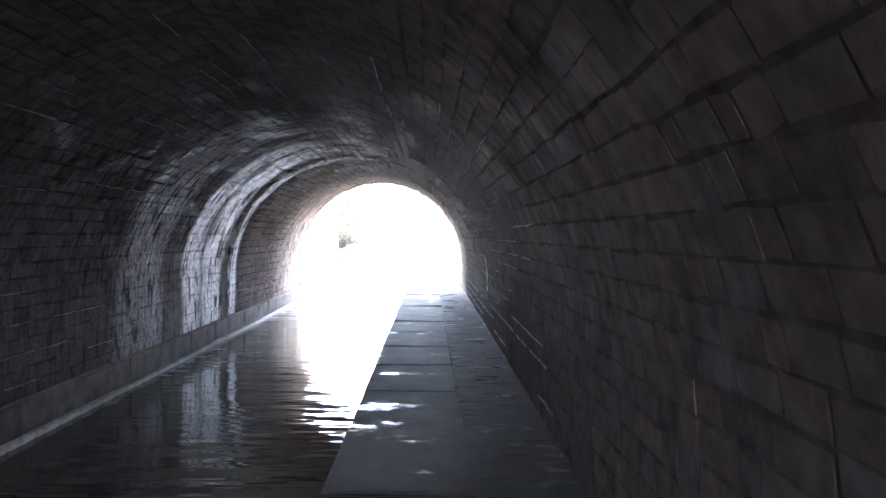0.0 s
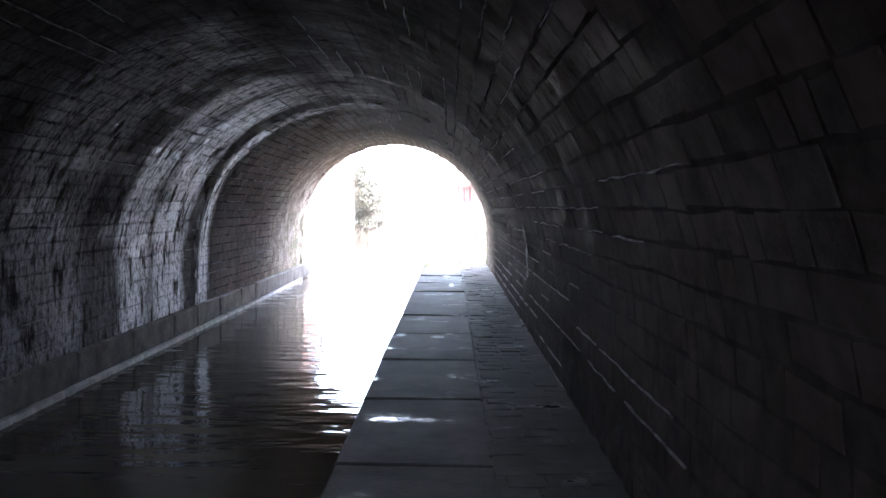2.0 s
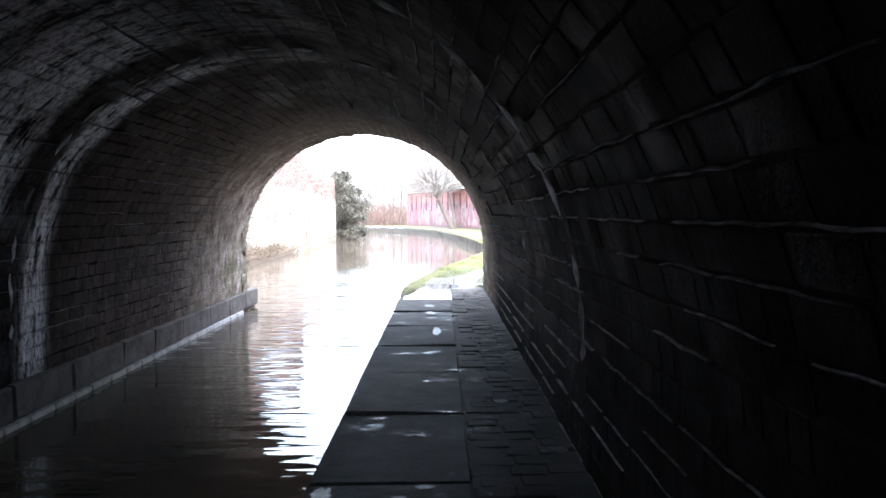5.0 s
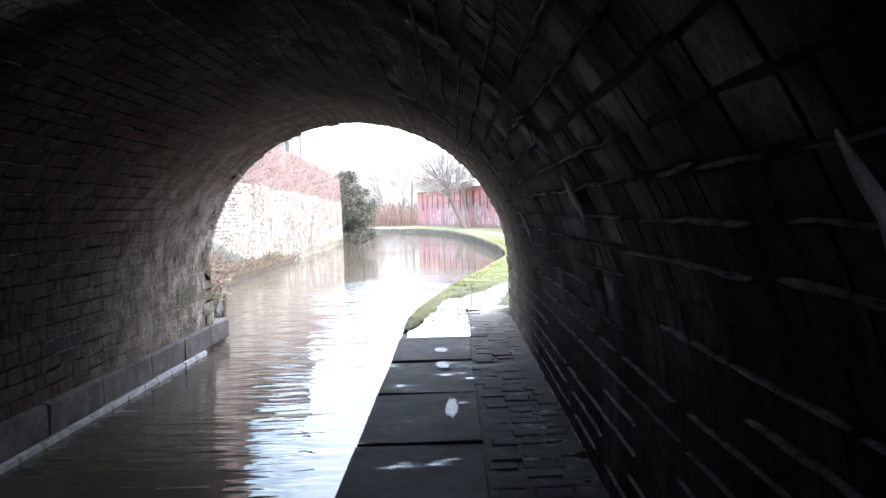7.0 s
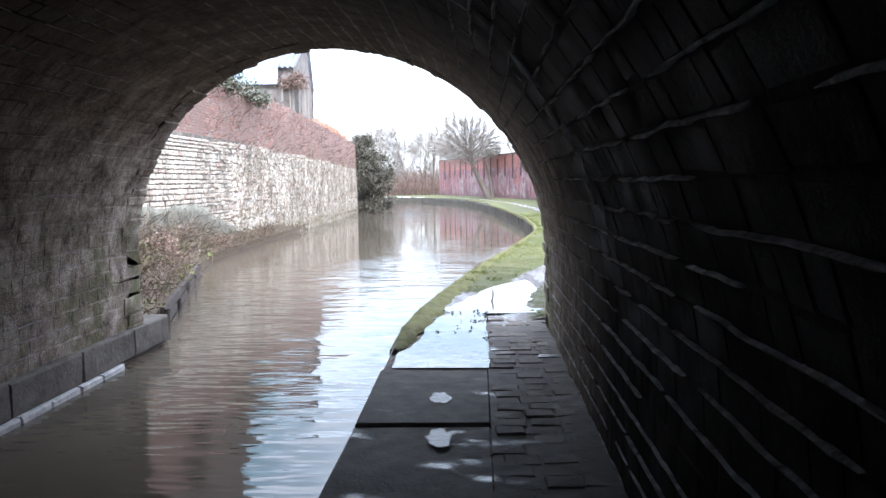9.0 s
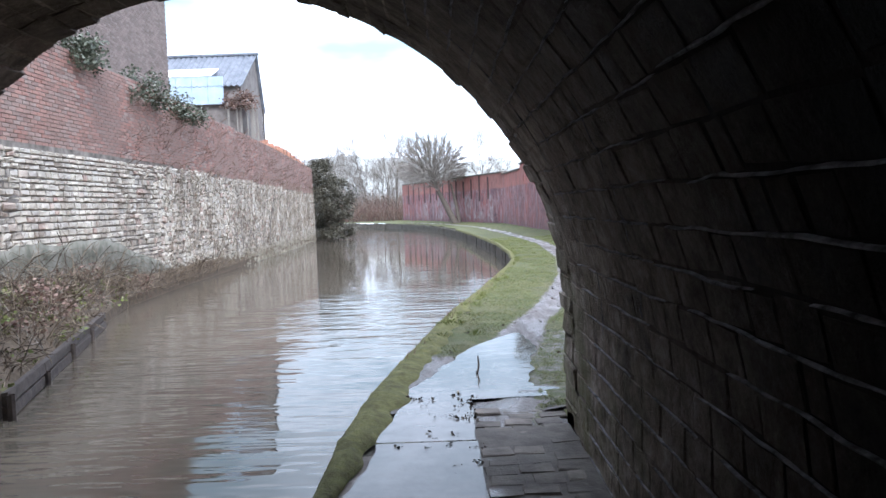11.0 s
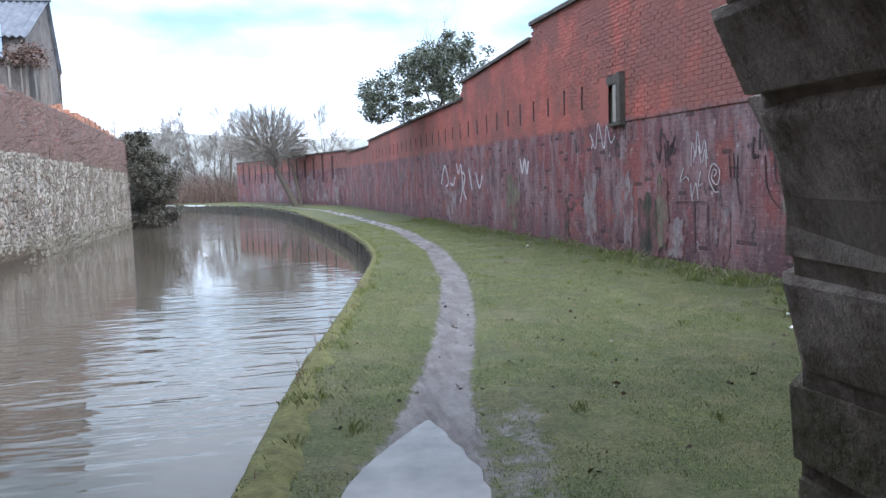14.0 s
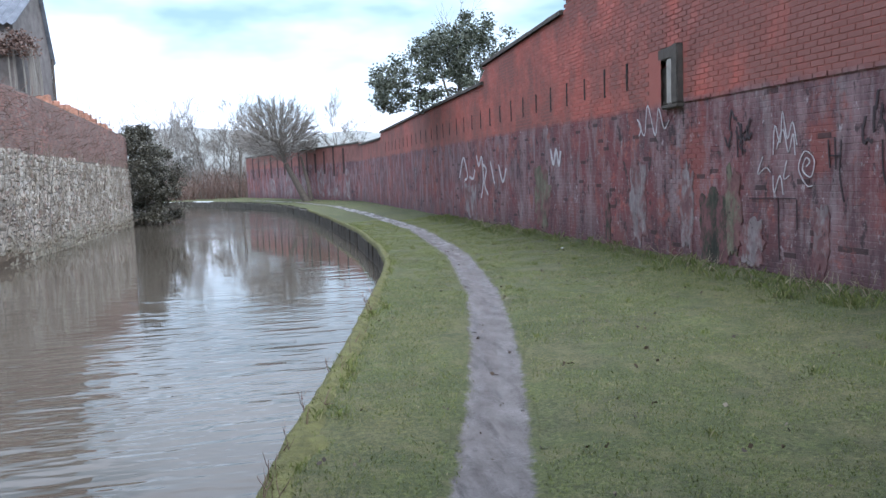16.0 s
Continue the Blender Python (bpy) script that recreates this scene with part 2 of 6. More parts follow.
def stone_lining():
    k = Mat("sooty_shaded_lining_stone", 0.75)
    r = k.random()
    base = k.ramp(r, (0.0, (0.075, 0.060, 0.053)), (0.35, (0.135, 0.105, 0.087)), (0.7, (0.195, 0.135, 0.11)), (1.0, (0.12, 0.114, 0.11)))
    base = k.mix(0.55, base, k.ramp(k.noise(9, 6), (0.3, (0.035, 0.031, 0.03)), (0.7, (0.20, 0.165, 0.145))))
    # sooty colour, with shade painted on the towing side and crown, daylight near mouth
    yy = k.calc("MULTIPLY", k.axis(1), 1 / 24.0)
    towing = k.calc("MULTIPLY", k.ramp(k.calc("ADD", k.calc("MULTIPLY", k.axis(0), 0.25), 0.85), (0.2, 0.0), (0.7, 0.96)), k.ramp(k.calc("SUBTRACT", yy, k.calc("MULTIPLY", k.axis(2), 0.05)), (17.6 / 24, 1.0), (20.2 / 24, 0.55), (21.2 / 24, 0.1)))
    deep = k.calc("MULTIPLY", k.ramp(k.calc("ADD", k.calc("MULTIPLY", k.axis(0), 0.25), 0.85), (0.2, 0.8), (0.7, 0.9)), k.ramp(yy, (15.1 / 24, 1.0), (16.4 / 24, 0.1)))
    # paler again towards the rear mouth, its daylight put into the colour
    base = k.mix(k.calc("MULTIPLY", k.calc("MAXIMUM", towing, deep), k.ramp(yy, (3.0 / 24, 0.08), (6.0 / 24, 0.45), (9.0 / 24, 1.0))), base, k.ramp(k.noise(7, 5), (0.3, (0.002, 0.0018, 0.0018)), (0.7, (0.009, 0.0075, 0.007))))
    mouth_light = k.calc("MULTIPLY", k.ramp(yy, (18.6 / 24, 0.0), (20.1 / 24, 0.7), (21.4 / 24, 0.95)), k.ramp(k.calc("MULTIPLY", k.axis(2), 0.3), (0.54, 1.0), (0.84, 0.35)))
    base = k.mix(mouth_light, base, mouth_stone(k))
    y, z, lime = k.axis(1), k.axis(2), lime_mask(k)
    col = k.mix(lime, base, (0.76, 0.76, 0.83))
    moss = k.calc("MULTIPLY", k.ramp(k.calc("MULTIPLY", y, 1 / 24.0), (19.0 / 24, 0.0), (22.5 / 24, 0.9)),
                  k.ramp(k.noise(2.6, 6, None, 0.65), (0.38, 0.0), (0.60, 0.85)))
    moss = k.calc("MULTIPLY", moss, k.ramp(k.calc("MULTIPLY", z, 0.5), (0.25, 1.0), (0.8, 0.1)))
    k.set("Base Color", k.mix(moss, col, (0.12, 0.13, 0.055)))
    k.set("Roughness", k.calc("SUBTRACT", k.ramp(k.noise(3, 3), (0.35, 0.55), (0.65, 0.85)), k.calc("MULTIPLY", lime, 0.32)))
    k.set("Specular IOR Level", k.calc("ADD", k.calc("MULTIPLY", lime, 0.8), 0.017))
    k.bump(k.calc("ADD", k.calc("MULTIPLY", k.noise(8, 9, None, 0.75), 2.6), k.calc("MULTIPLY", k.noise(70, 4), 0.35)), 0.85, 0.028)
    return k.m


def mortar(name, a, b, rough=0.9, limed=False):
    k = Mat(name, rough)
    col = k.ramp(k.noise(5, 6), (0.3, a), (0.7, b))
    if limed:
        # tones follow the stones: daylight painted in near both mouths, dark between
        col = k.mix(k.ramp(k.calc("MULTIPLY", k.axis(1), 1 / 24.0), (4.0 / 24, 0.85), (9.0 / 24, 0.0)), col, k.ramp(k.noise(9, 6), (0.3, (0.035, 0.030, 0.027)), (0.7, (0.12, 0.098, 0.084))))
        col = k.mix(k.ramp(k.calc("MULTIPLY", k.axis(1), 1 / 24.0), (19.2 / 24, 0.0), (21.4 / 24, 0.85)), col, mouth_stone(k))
    k.set("Base Color", k.mix(lime_mask(k), col, (0.58, 0.58, 0.63)) if limed else col)
    k.set("Specular IOR Level", 0.03 if limed else 0.15)
    k.bump(k.noise(60, 4), 0.5, 0.01)
    return k.m


def brick(name, stops, paint=None, line=2.47, grime=None):
    """Fired brick; paint: a coat with ragged losses below line."""
    k = Mat(name, 0.82)
    col = k.ramp(k.random(), *stops)
    col = k.mix(0.35, col, k.ramp(k.noise(1.3, 6), (0.3, stops[0][1]), (0.7, stops[-1][1])))
    col = k.mix(k.ramp(k.noise(30, 4), (0.55, 0.0), (0.8, 0.35)), col, (0.30, 0.20, 0.17))
    if grime:
        col = k.mix(k.ramp(k.noise(0.9, 8, k.stretch(1, 1, 0.6), 0.7), (0.42, 0.0), (0.56, 0.8)), col, grime)
    if paint:
        # duller farther along the wall: age, with haze painted into the colour
        col = k.mix(k.ramp(k.calc("MULTIPLY", k.axis(1), 0.01), (0.44, 0.0), (0.62, 0.35), (0.70, 0.65)), col, k.ramp(k.noise(2.2, 7, None, 0.7), (0.35, (0.13, 0.07, 0.062)), (0.65, (0.30, 0.15, 0.13))))
        y, z = k.axis(1), k.axis(2)
        edge = k.calc("ADD", z, k.calc("MULTIPLY", k.calc("SUBTRACT", k.noise(2.2, 6, k.stretch(1, 1, 0.6)), 0.5), 0.22))
        mask = k.ramp(k.calc("MULTIPLY", edge, 0.2), ((line - 0.06) * 0.2, 1.0), ((line + 0.06) * 0.2, 0.0))
        coat = k.mix(k.ramp(k.noise(0.9, 7, k.stretch(1, 1, 0.75), 0.7), (0.40, 0.0), (0.60, 1.0)), paint[0], paint[1])
        streak = k.noise(1.2, 9, k.stretch(2.2, 2.2, 0.65), 0.75)
        coat = k.mix(k.ramp(streak, (0.47, 0.0), (0.62, 0.85)), coat, paint[2])
        coat = k.mix(k.ramp(k.noise(1.0, 8, k.stretch(2.6, 2.6, 0.5), 0.7), (0.54, 0.0), (0.64, 0.7)), coat, (0.30, 0.245, 0.25))
        coat = k.mix(k.ramp(k.noise(0.7, 8, k.stretch(1.5, 1.5, 0.9), 0.7), (0.54, 0.0), (0.60, 0.75)), coat, (0.27, 0.085, 0.07))
        coat = k.mix(k.ramp(k.noise(6.5, 8, k.stretch(1.3, 1.3, 0.8), 0.75), (0.60, 0.0), (0.66, 0.9)), coat, (0.46, 0.40, 0.41))
        coat = k.mix(k.ramp(k.noise(3.3, 8, k.stretch(1.6, 1.6, 0.8), 0.72), (0.38, 0.9), (0.44, 0.0)), coat, (0.05, 0.033, 0.036))
        lost = k.ramp(k.noise(1.6, 9, None, 0.75), (0.36, 0.6), (0.42, 0.0))
        damp = k.ramp(k.calc("ADD", k.calc("MULTIPLY", z, 0.6), k.noise(1.1, 6, None, 0.65)), (0.45, 0.75), (0.95, 0.0))
        coat = k.mix(damp, coat, (0.085, 0.050, 0.056))
        coat = k.mix(k.ramp(k.noise(14, 6, k.stretch(1, 1, 1.6), 0.7), (0.57, 0.0), (0.66, 0.6)), coat, (0.33, 0.26, 0.265))
        coat = k.mix(k.ramp(k.random(), (0.974, 0.0), (0.98, 0.75)), coat, (0.04, 0.025, 0.026))
        col = k.mix(mask, col, k.mix(lost, coat, col))
    k.set("Base Color", col)
    k.bump(k.calc("ADD", k.noise(45, 5), k.noise(12, 3)), 0.4, 0.012)
    return k.m


def rubble():
    k = Mat("weathered_gritstone", 0.88)
    col = k.ramp(k.random(), (0.0, (0.30, 0.25, 0.20)), (0.25, (0.60, 0.54, 0.44)), (0.5, (0.47, 0.43, 0.38)), (0.75, (0.66, 0.60, 0.50)), (1.0, (0.38, 0.26, 0.21)))
    col = k.mix(k.ramp(k.noise(1.2, 7, k.stretch(1, 1, 0.5), 0.65), (0.42, 0.0), (0.62, 0.7)), col, (0.20, 0.16, 0.12))
    col = k.mix(k.ramp(k.noise(11, 6), (0.5, 0.0), (0.72, 0.55)), col, (0.58, 0.55, 0.47))
    low = k.ramp(k.calc("ADD", k.axis(2), k.noise(1.5, 4)), (0.35, 0.55), (0.9, 0.0))
    k.set("Base Color", k.mix(low, col, (0.17, 0.15, 0.09)))
    k.bump(k.calc("ADD", k.noise(18, 6), k.calc("MULTIPLY", k.noise(70, 4), 0.5)), 0.8, 0.03)
    return k.m


def grass_ground():
    k = Mat("worn_grass_turf", 0.9)
    col = k.ramp(k.noise(0.8, 7, None, 0.65), (0.3, (0.062, 0.074, 0.024)), (0.5, (0.105, 0.124, 0.034)), (0.7, (0.165, 0.180, 0.050)))
    col = k.mix(k.ramp(k.noise(14, 6, None, 0.7), (0.45, 0.0), (0.72, 0.6)), col, (0.065, 0.078, 0.026))
    col = k.mix(k.ramp(k.noise(0.9, 8, None, 0.7), (0.46, 0.0), (0.62, 0.75)), col, (0.135, 0.115, 0.068))
    col = k.mix(k.ramp(k.noise(55, 3), (0.55, 0.0), (0.75, 0.4)), col, (0.20, 0.20, 0.09))
    col = k.mix(k.ramp(k.noise(0.45, 6, None, 0.7), (0.52, 0.0), (0.66, 0.7)), col, (0.175, 0.175, 0.042))
    col = k.mix(k.ramp(k.noise(34, 8, None, 0.8), (0.43, 0.85), (0.57, 0.0)), col, (0.036, 0.044, 0.015))
    col = k.mix(k.ramp(k.noise(3.4, 8, None, 0.75), (0.50, 0.0), (0.60, 0.6)), col, (0.15, 0.135, 0.06))
    col = k.mix(k.ramp(k.noise(2.1, 7, None, 0.75), (0.38, 0.6), (0.47, 0.0)), col, (0.055, 0.068, 0.02))
    col = k.mix(k.ramp(k.noise(24, 7, k.stretch(1, 1.4, 1), 0.8), (0.56, 0.0), (0.66, 0.75)), col, (0.25, 0.25, 0.095))
    col = k.mix(k.ramp(k.noise(11, 7, None, 0.75), (0.60, 0.0), (0.70, 0.6)), col, (0.12, 0.09, 0.062))
    # trodden mud along the path, with a ragged border into the turf
    ragged = k.calc("ADD", k.calc("MULTIPLY", k.calc("SUBTRACT", k.noise(7, 7, None, 0.7), 0.5), 0.9), k.calc("MULTIPLY", k.calc("SUBTRACT", k.noise(1.7, 4), 0.5), 0.45))
    worn = k.ramp(k.calc("ADD", k.attr("worn"), ragged), (0.36, 0.0), (0.56, 1.0))
    soil = k.ramp(k.noise(3.5, 8, k.stretch(2.2, 0.8, 1), 0.72), (0.3, (0.07, 0.058, 0.052)), (0.5, (0.135, 0.118, 0.110)), (0.72, (0.205, 0.185, 0.175)))
    soil = k.mix(k.ramp(k.noise(1.0, 7, k.stretch(11.0, 1.3, 1), 0.7), (0.52, 0.0), (0.62, 0.8)), soil, (0.062, 0.052, 0.046))
    soil = k.mix(k.ramp(k.noise(19, 6, None, 0.7), (0.56, 0.0), (0.68, 0.75)), soil, (0.055, 0.045, 0.038))
    k.set("Base Color", k.mix(worn, col, soil))
    wet = k.ramp(k.noise(1.6, 6, k.stretch(2.0, 0.6, 1), 0.6), (0.44, 0.30), (0.60, 0.75))
    k.set("Roughness", k.mix(worn, (0.9, 0.9, 0.9), wet))
    k.bump(k.calc("ADD", k.noise(40, 6, None, 0.7), k.calc("MULTIPLY", k.noise(130, 3), k.calc("SUBTRACT", 1.0, worn))), 0.7, 0.03)
    return k.m


def mud(name="trodden_wet_mud", wet=0.5):
    k = Mat(name, 0.5)
    col = k.ramp(k.noise(3.5, 7, None, 0.7), (0.3, (0.060, 0.052, 0.046)), (0.5, (0.125, 0.112, 0.103)), (0.72, (0.20, 0.185, 0.172)))
    col = k.mix(k.ramp(k.noise(1.0, 6, k.stretch(9.0, 0.9, 1), 0.65), (0.50, 0.0), (0.62, 0.75)), col, (0.055, 0.046, 0.040))
    k.set("Base Color", k.mix(k.ramp(k.noise(16, 5), (0.6, 0.0), (0.7, 0.7)), col, (0.04, 0.034, 0.028)))
    k.set("Roughness", k.ramp(k.noise(2.2, 5, k.stretch(1.6, 0.7, 1)), (0.42, 0.16), (0.6, 0.7)))
    k.bump(k.calc("ADD", k.noise(9, 5), k.noise(40, 4)), 0.6, 0.03)
    return k.m


def slab_stone():
    k = Mat("wet_worn_flagstone", 0.6)
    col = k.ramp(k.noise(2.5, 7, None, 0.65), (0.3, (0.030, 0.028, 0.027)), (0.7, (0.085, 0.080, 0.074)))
    # paler towards the mouth: daylight put into the stone's colour
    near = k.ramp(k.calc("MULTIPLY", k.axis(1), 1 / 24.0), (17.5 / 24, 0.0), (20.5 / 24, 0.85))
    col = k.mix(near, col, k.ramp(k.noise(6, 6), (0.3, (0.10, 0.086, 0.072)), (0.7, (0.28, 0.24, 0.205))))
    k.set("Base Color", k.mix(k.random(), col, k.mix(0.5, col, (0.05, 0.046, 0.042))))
    k.set("Roughness", k.ramp(k.noise(1.7, 7, k.stretch(1, 1.6, 1), 0.6), (0.325, 0.14), (0.41, 0.77)))
    k.set("Specular IOR Level", 0.2)
    k.bump(k.calc("ADD", k.noise(5, 5), k.calc("MULTIPLY", k.noise(45, 4), 0.4)), 0.35, 0.03)
    return k.m


def plain(name, a, b, scale=6, rough=0.85, bump=0.4, metal=0.0):
    k = Mat(name, rough, metal)
    k.set("Base Color", k.ramp(k.noise(scale, 6, None, 0.65), (0.3, a), (0.7, b)))
    k.bump(k.noise(scale * 5, 5), bump, 0.015)
    return k.m


def old_render(name, a, b):
    """Thin render that is flaking off, with the maroon paint showing through."""
    k = Mat(name, 0.9)
    col = k.ramp(k.noise(3.5, 8, k.stretch(1.4, 1.4, 0.7), 0.7), (0.35, a), (0.65, b))
    lost = k.ramp(k.noise(2.6, 9, k.stretch(1.3, 1.3, 0.7), 0.72), (0.45, 0.0), (0.55, 0.9))
    col = k.mix(lost, col, k.ramp(k.noise(6, 5), (0.35, (0.13, 0.06, 0.062)), (0.65, (0.23, 0.105, 0.105))))
    k.set("Base Color", k.mix(k.ramp(k.noise(9, 7, None, 0.7), (0.33, 0.85), (0.40, 0.0)), col, (0.045, 0.036, 0.034)))
    k.bump(k.noise(22, 6), 0.5, 0.015)
    return k.m


def leafy(name, stops, rough=0.55):
    k = Mat(name, rough)
    k.set("Base Color", k.ramp(k.random(), *stops))
    return k.m


def canal_water():
    k = Mat("murky_canal_water", 0.02)
    k.set("Base Color", k.ramp(k.noise(0.5, 4), (0.3, (0.080, 0.066, 0.049)), (0.7, (0.112, 0.094, 0.071))))
    k.set("IOR", 1.33)
    ripple = k.noise(1.0, 2, k.stretch(1.1, 3.8, 1))
    calm = k.ramp(k.noise(0.22, 4), (0.38, 0.35), (0.60, 1.0))
    swell = k.calc("MULTIPLY", k.noise(1.0, 2, k.stretch(0.45, 1.2, 1)), 0.45)
    lee = k.ramp(k.calc("MULTIPLY", k.axis(1), 0.01), (0.16, 0.6), (0.22, 0.85), (0.30, 1.0), (0.36, 0.35), (0.43, 0.08), (0.49, 0.10), (0.53, 0.6), (0.64, 0.65))
    k.bump(k.calc("MULTIPLY", k.calc("MULTIPLY", k.calc("ADD", ripple, swell), calm), lee), 0.6, 0.062)
    return k.m


def puddle_water():
    k = Mat("standing_puddle_water", 0.05)
    k.set("Base Color", k.ramp(k.noise(2.5, 6), (0.35, (0.07, 0.062, 0.055)), (0.65, (0.16, 0.148, 0.135))))
    k.set("IOR", 1.33)
    k.bump(k.noise(7, 3), 0.12, 0.02)
    return k.m


M_LINING, M_LIME_MORTAR = stone_lining(), mortar("mouth_lit_lime_mortar", (0.008, 0.0072, 0.007), (0.045, 0.040, 0.038), 0.9, True)
M_SLAB, M_GRASS, M_MUD = slab_stone(), grass_ground(), mud()
M_WATER, M_PUDDLE = canal_water(), puddle_water()
RED = ((0.0, (0.40, 0.105, 0.078)), (0.4, (0.47, 0.130, 0.098)), (0.75, (0.52, 0.160, 0.124)), (1.0, (0.44, 0.142, 0.115)))
M_BRICK = brick("red_brick_painted_below", RED, grime=(0.20, 0.10, 0.085), paint=((0.205, 0.062, 0.062), (0.125, 0.068, 0.076), (0.29, 0.19, 0.198)))
M_JOINT = brick("joint_painted_below", ((0.0, (0.34, 0.105, 0.082)), (1.0, (0.42, 0.15, 0.12))), ((0.21, 0.068, 0.068), (0.13, 0.074, 0.08), (0.34, 0.25, 0.255)))
OLD_RED = ((0.0, (0.17, 0.10, 0.085)), (0.3, (0.40, 0.18, 0.135)), (0.6, (0.45, 0.25, 0.19)), (0.8, (0.40, 0.33, 0.285)), (1.0, (0.24, 0.16, 0.135)))
M_OLD_BRICK = brick("weathered_old_brick", OLD_RED, grime=(0.25, 0.165, 0.135))
M_BROWN_BRICK = brick("brown_mill_brick", ((0.0, (0.13, 0.098, 0.085)), (0.5, (0.205, 0.155, 0.135)), (1.0, (0.27, 0.215, 0.185))))
M_PALE_JOINT = mortar("weathered_mortar", (0.10, 0.088, 0.075), (0.30, 0.27, 0.235))
M_RUBBLE = rubble()
M_DARK_STONE = plain("blackened_coping_stone", (0.05, 0.042, 0.036), (0.13, 0.11, 0.09))
M_PALE_STONE = plain("pale_dressed_stone", (0.30, 0.28, 0.25), (0.48, 0.45, 0.40))
M_LEDGE = plain("grey_ledge_stone", (0.05, 0.043, 0.038), (0.17, 0.15, 0.13), 4, 0.9, 0.8)
M_STRIP = plain("bleached_waterline_stone", (0.30, 0.30, 0.30), (0.62, 0.61, 0.60), 9)
M_KERB = plain("mossy_kerb_stone", (0.028, 0.025, 0.017), (0.105, 0.09, 0.068), 5)
M_TIMBER = plain("rotten_bank_timber", (0.035, 0.026, 0.022), (0.095, 0.075, 0.062), 12)
M_SOIL = plain("leaf_littered_soil", (0.06, 0.043, 0.028), (0.15, 0.11, 0.07), 8, 0.95, 0.9)
M_BLACK = plain("slot_shade_black", (0.012, 0.010, 0.010), (0.03, 0.024, 0.022))
M_BARK = plain("grey_brown_bark", (0.06, 0.048, 0.038), (0.15, 0.125, 0.10), 14)
M_TWIG = leafy("bare_grey_twigs", ((0, (0.16, 0.14, 0.12)), (1, (0.30, 0.27, 0.235))), 0.9)
M_REDSTEM = leafy("dry_russet_stems", ((0, (0.10, 0.062, 0.050)), (0.6, (0.18, 0.11, 0.085)), (1, (0.27, 0.19, 0.15))), 0.9)
M_STRAW = leafy("dead_straw_stems", ((0, (0.10, 0.074, 0.047)), (0.6, (0.25, 0.20, 0.14)), (1, (0.44, 0.37, 0.27))), 0.9)
M_BRAMBLE = leafy("brown_bramble_stems", ((0, (0.045, 0.032, 0.023)), (0.5, (0.12, 0.088, 0.058)), (0.85, (0.20, 0.155, 0.105)), (1, (0.34, 0.28, 0.20))), 0.9)
M_BLADE = leafy("grass_blades", ((0, (0.085, 0.105, 0.026)), (0.5, (0.135, 0.165, 0.038)), (0.85, (0.20, 0.215, 0.066)), (1, (0.32, 0.29, 0.17))), 0.7)
M_IVY = leafy("dark_evergreen_leaves", ((0, (0.028, 0.032, 0.020)), (0.6, (0.055, 0.060, 0.037)), (1, (0.105, 0.105, 0.07))), 0.42)
M_BUSH = leafy("brown_green_bush_leaves", ((0, (0.04, 0.036, 0.024)), (0.6, (0.075, 0.07, 0.045)), (1, (0.14, 0.125, 0.09))), 0.55)
M_LEAF = leafy("grey_green_leaves", ((0, (0.045, 0.056, 0.034)), (0.6, (0.085, 0.095, 0.060)), (1, (0.15, 0.158, 0.115))), 0.5)
M_SPRAY = plain("white_spray_paint", (0.34, 0.30, 0.31), (0.74, 0.71, 0.73), 10, 0.6, 0.1)
M_DARK_SPRAY = plain("dark_spray_paint", (0.035, 0.022, 0.025), (0.06, 0.04, 0.045), 10, 0.6, 0.1)
M_RENDER = old_render("grey_cement_render", (0.17, 0.135, 0.138), (0.36, 0.31, 0.31))
M_RENDER_GREEN = old_render("algae_stained_render", (0.085, 0.08, 0.05), (0.24, 0.225, 0.16))
M_SHEET = plain("grey_corrugated_sheet", (0.08, 0.09, 0.105), (0.19, 0.20, 0.225), 2.5, 0.6, 0.1)
M_BLUE = plain("pale_blue_sheet_cladding", (0.36, 0.46, 0.58), (0.50, 0.60, 0.70), 2.5, 0.5, 0.1)
M_SKYLIGHT = plain("white_rooflight_sheet", (0.62, 0.66, 0.70), (0.80, 0.83, 0.86), 3, 0.35, 0.05)
M_GREY_RENDER = plain("stained_grey_gable", (0.12, 0.10, 0.09), (0.25, 0.22, 0.20), 2.5)
# the hill's pale tones hold the haze of distance
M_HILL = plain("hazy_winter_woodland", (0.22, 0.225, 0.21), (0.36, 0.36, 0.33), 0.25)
M_MOSS = plain("olive_moss", (0.055, 0.055, 0.015), (0.16, 0.155, 0.05), 11, 0.95, 1.0)
M_POINT = plain("white_lime_pointing", (0.010, 0.009, 0.009), (0.42, 0.41, 0.43), 11, 0.9, 0.8)
M_SKIRT = plain("green_stained_cement", (0.075, 0.075, 0.05), (0.24, 0.225, 0.185), 3.5, 0.9, 0.5)
M_FALLEN = leafy("rotting_fallen_leaves", ((0, (0.03, 0.022, 0.016)), (0.8, (0.085, 0.06, 0.04)), (1, (0.30, 0.26, 0.20))), 0.8)
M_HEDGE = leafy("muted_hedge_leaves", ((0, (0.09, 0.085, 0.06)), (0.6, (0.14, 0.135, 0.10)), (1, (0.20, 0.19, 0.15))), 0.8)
M_DAMP = old_render("black_damp_render", (0.025, 0.027, 0.02), (0.09, 0.085, 0.06))
M_WET = plain("wet_film", (0.03, 0.028, 0.026), (0.06, 0.056, 0.05), 5, 0.42, 0.5)
M_TARP = plain("red_tarpaulin_cloth", (0.62, 0.05, 0.06), (0.80, 0.10, 0.10), 7, 0.5, 0.3)
M_POT = plain("orange_broken_brick", (0.34, 0.15, 0.09), (0.58, 0.30, 0.20), 9)
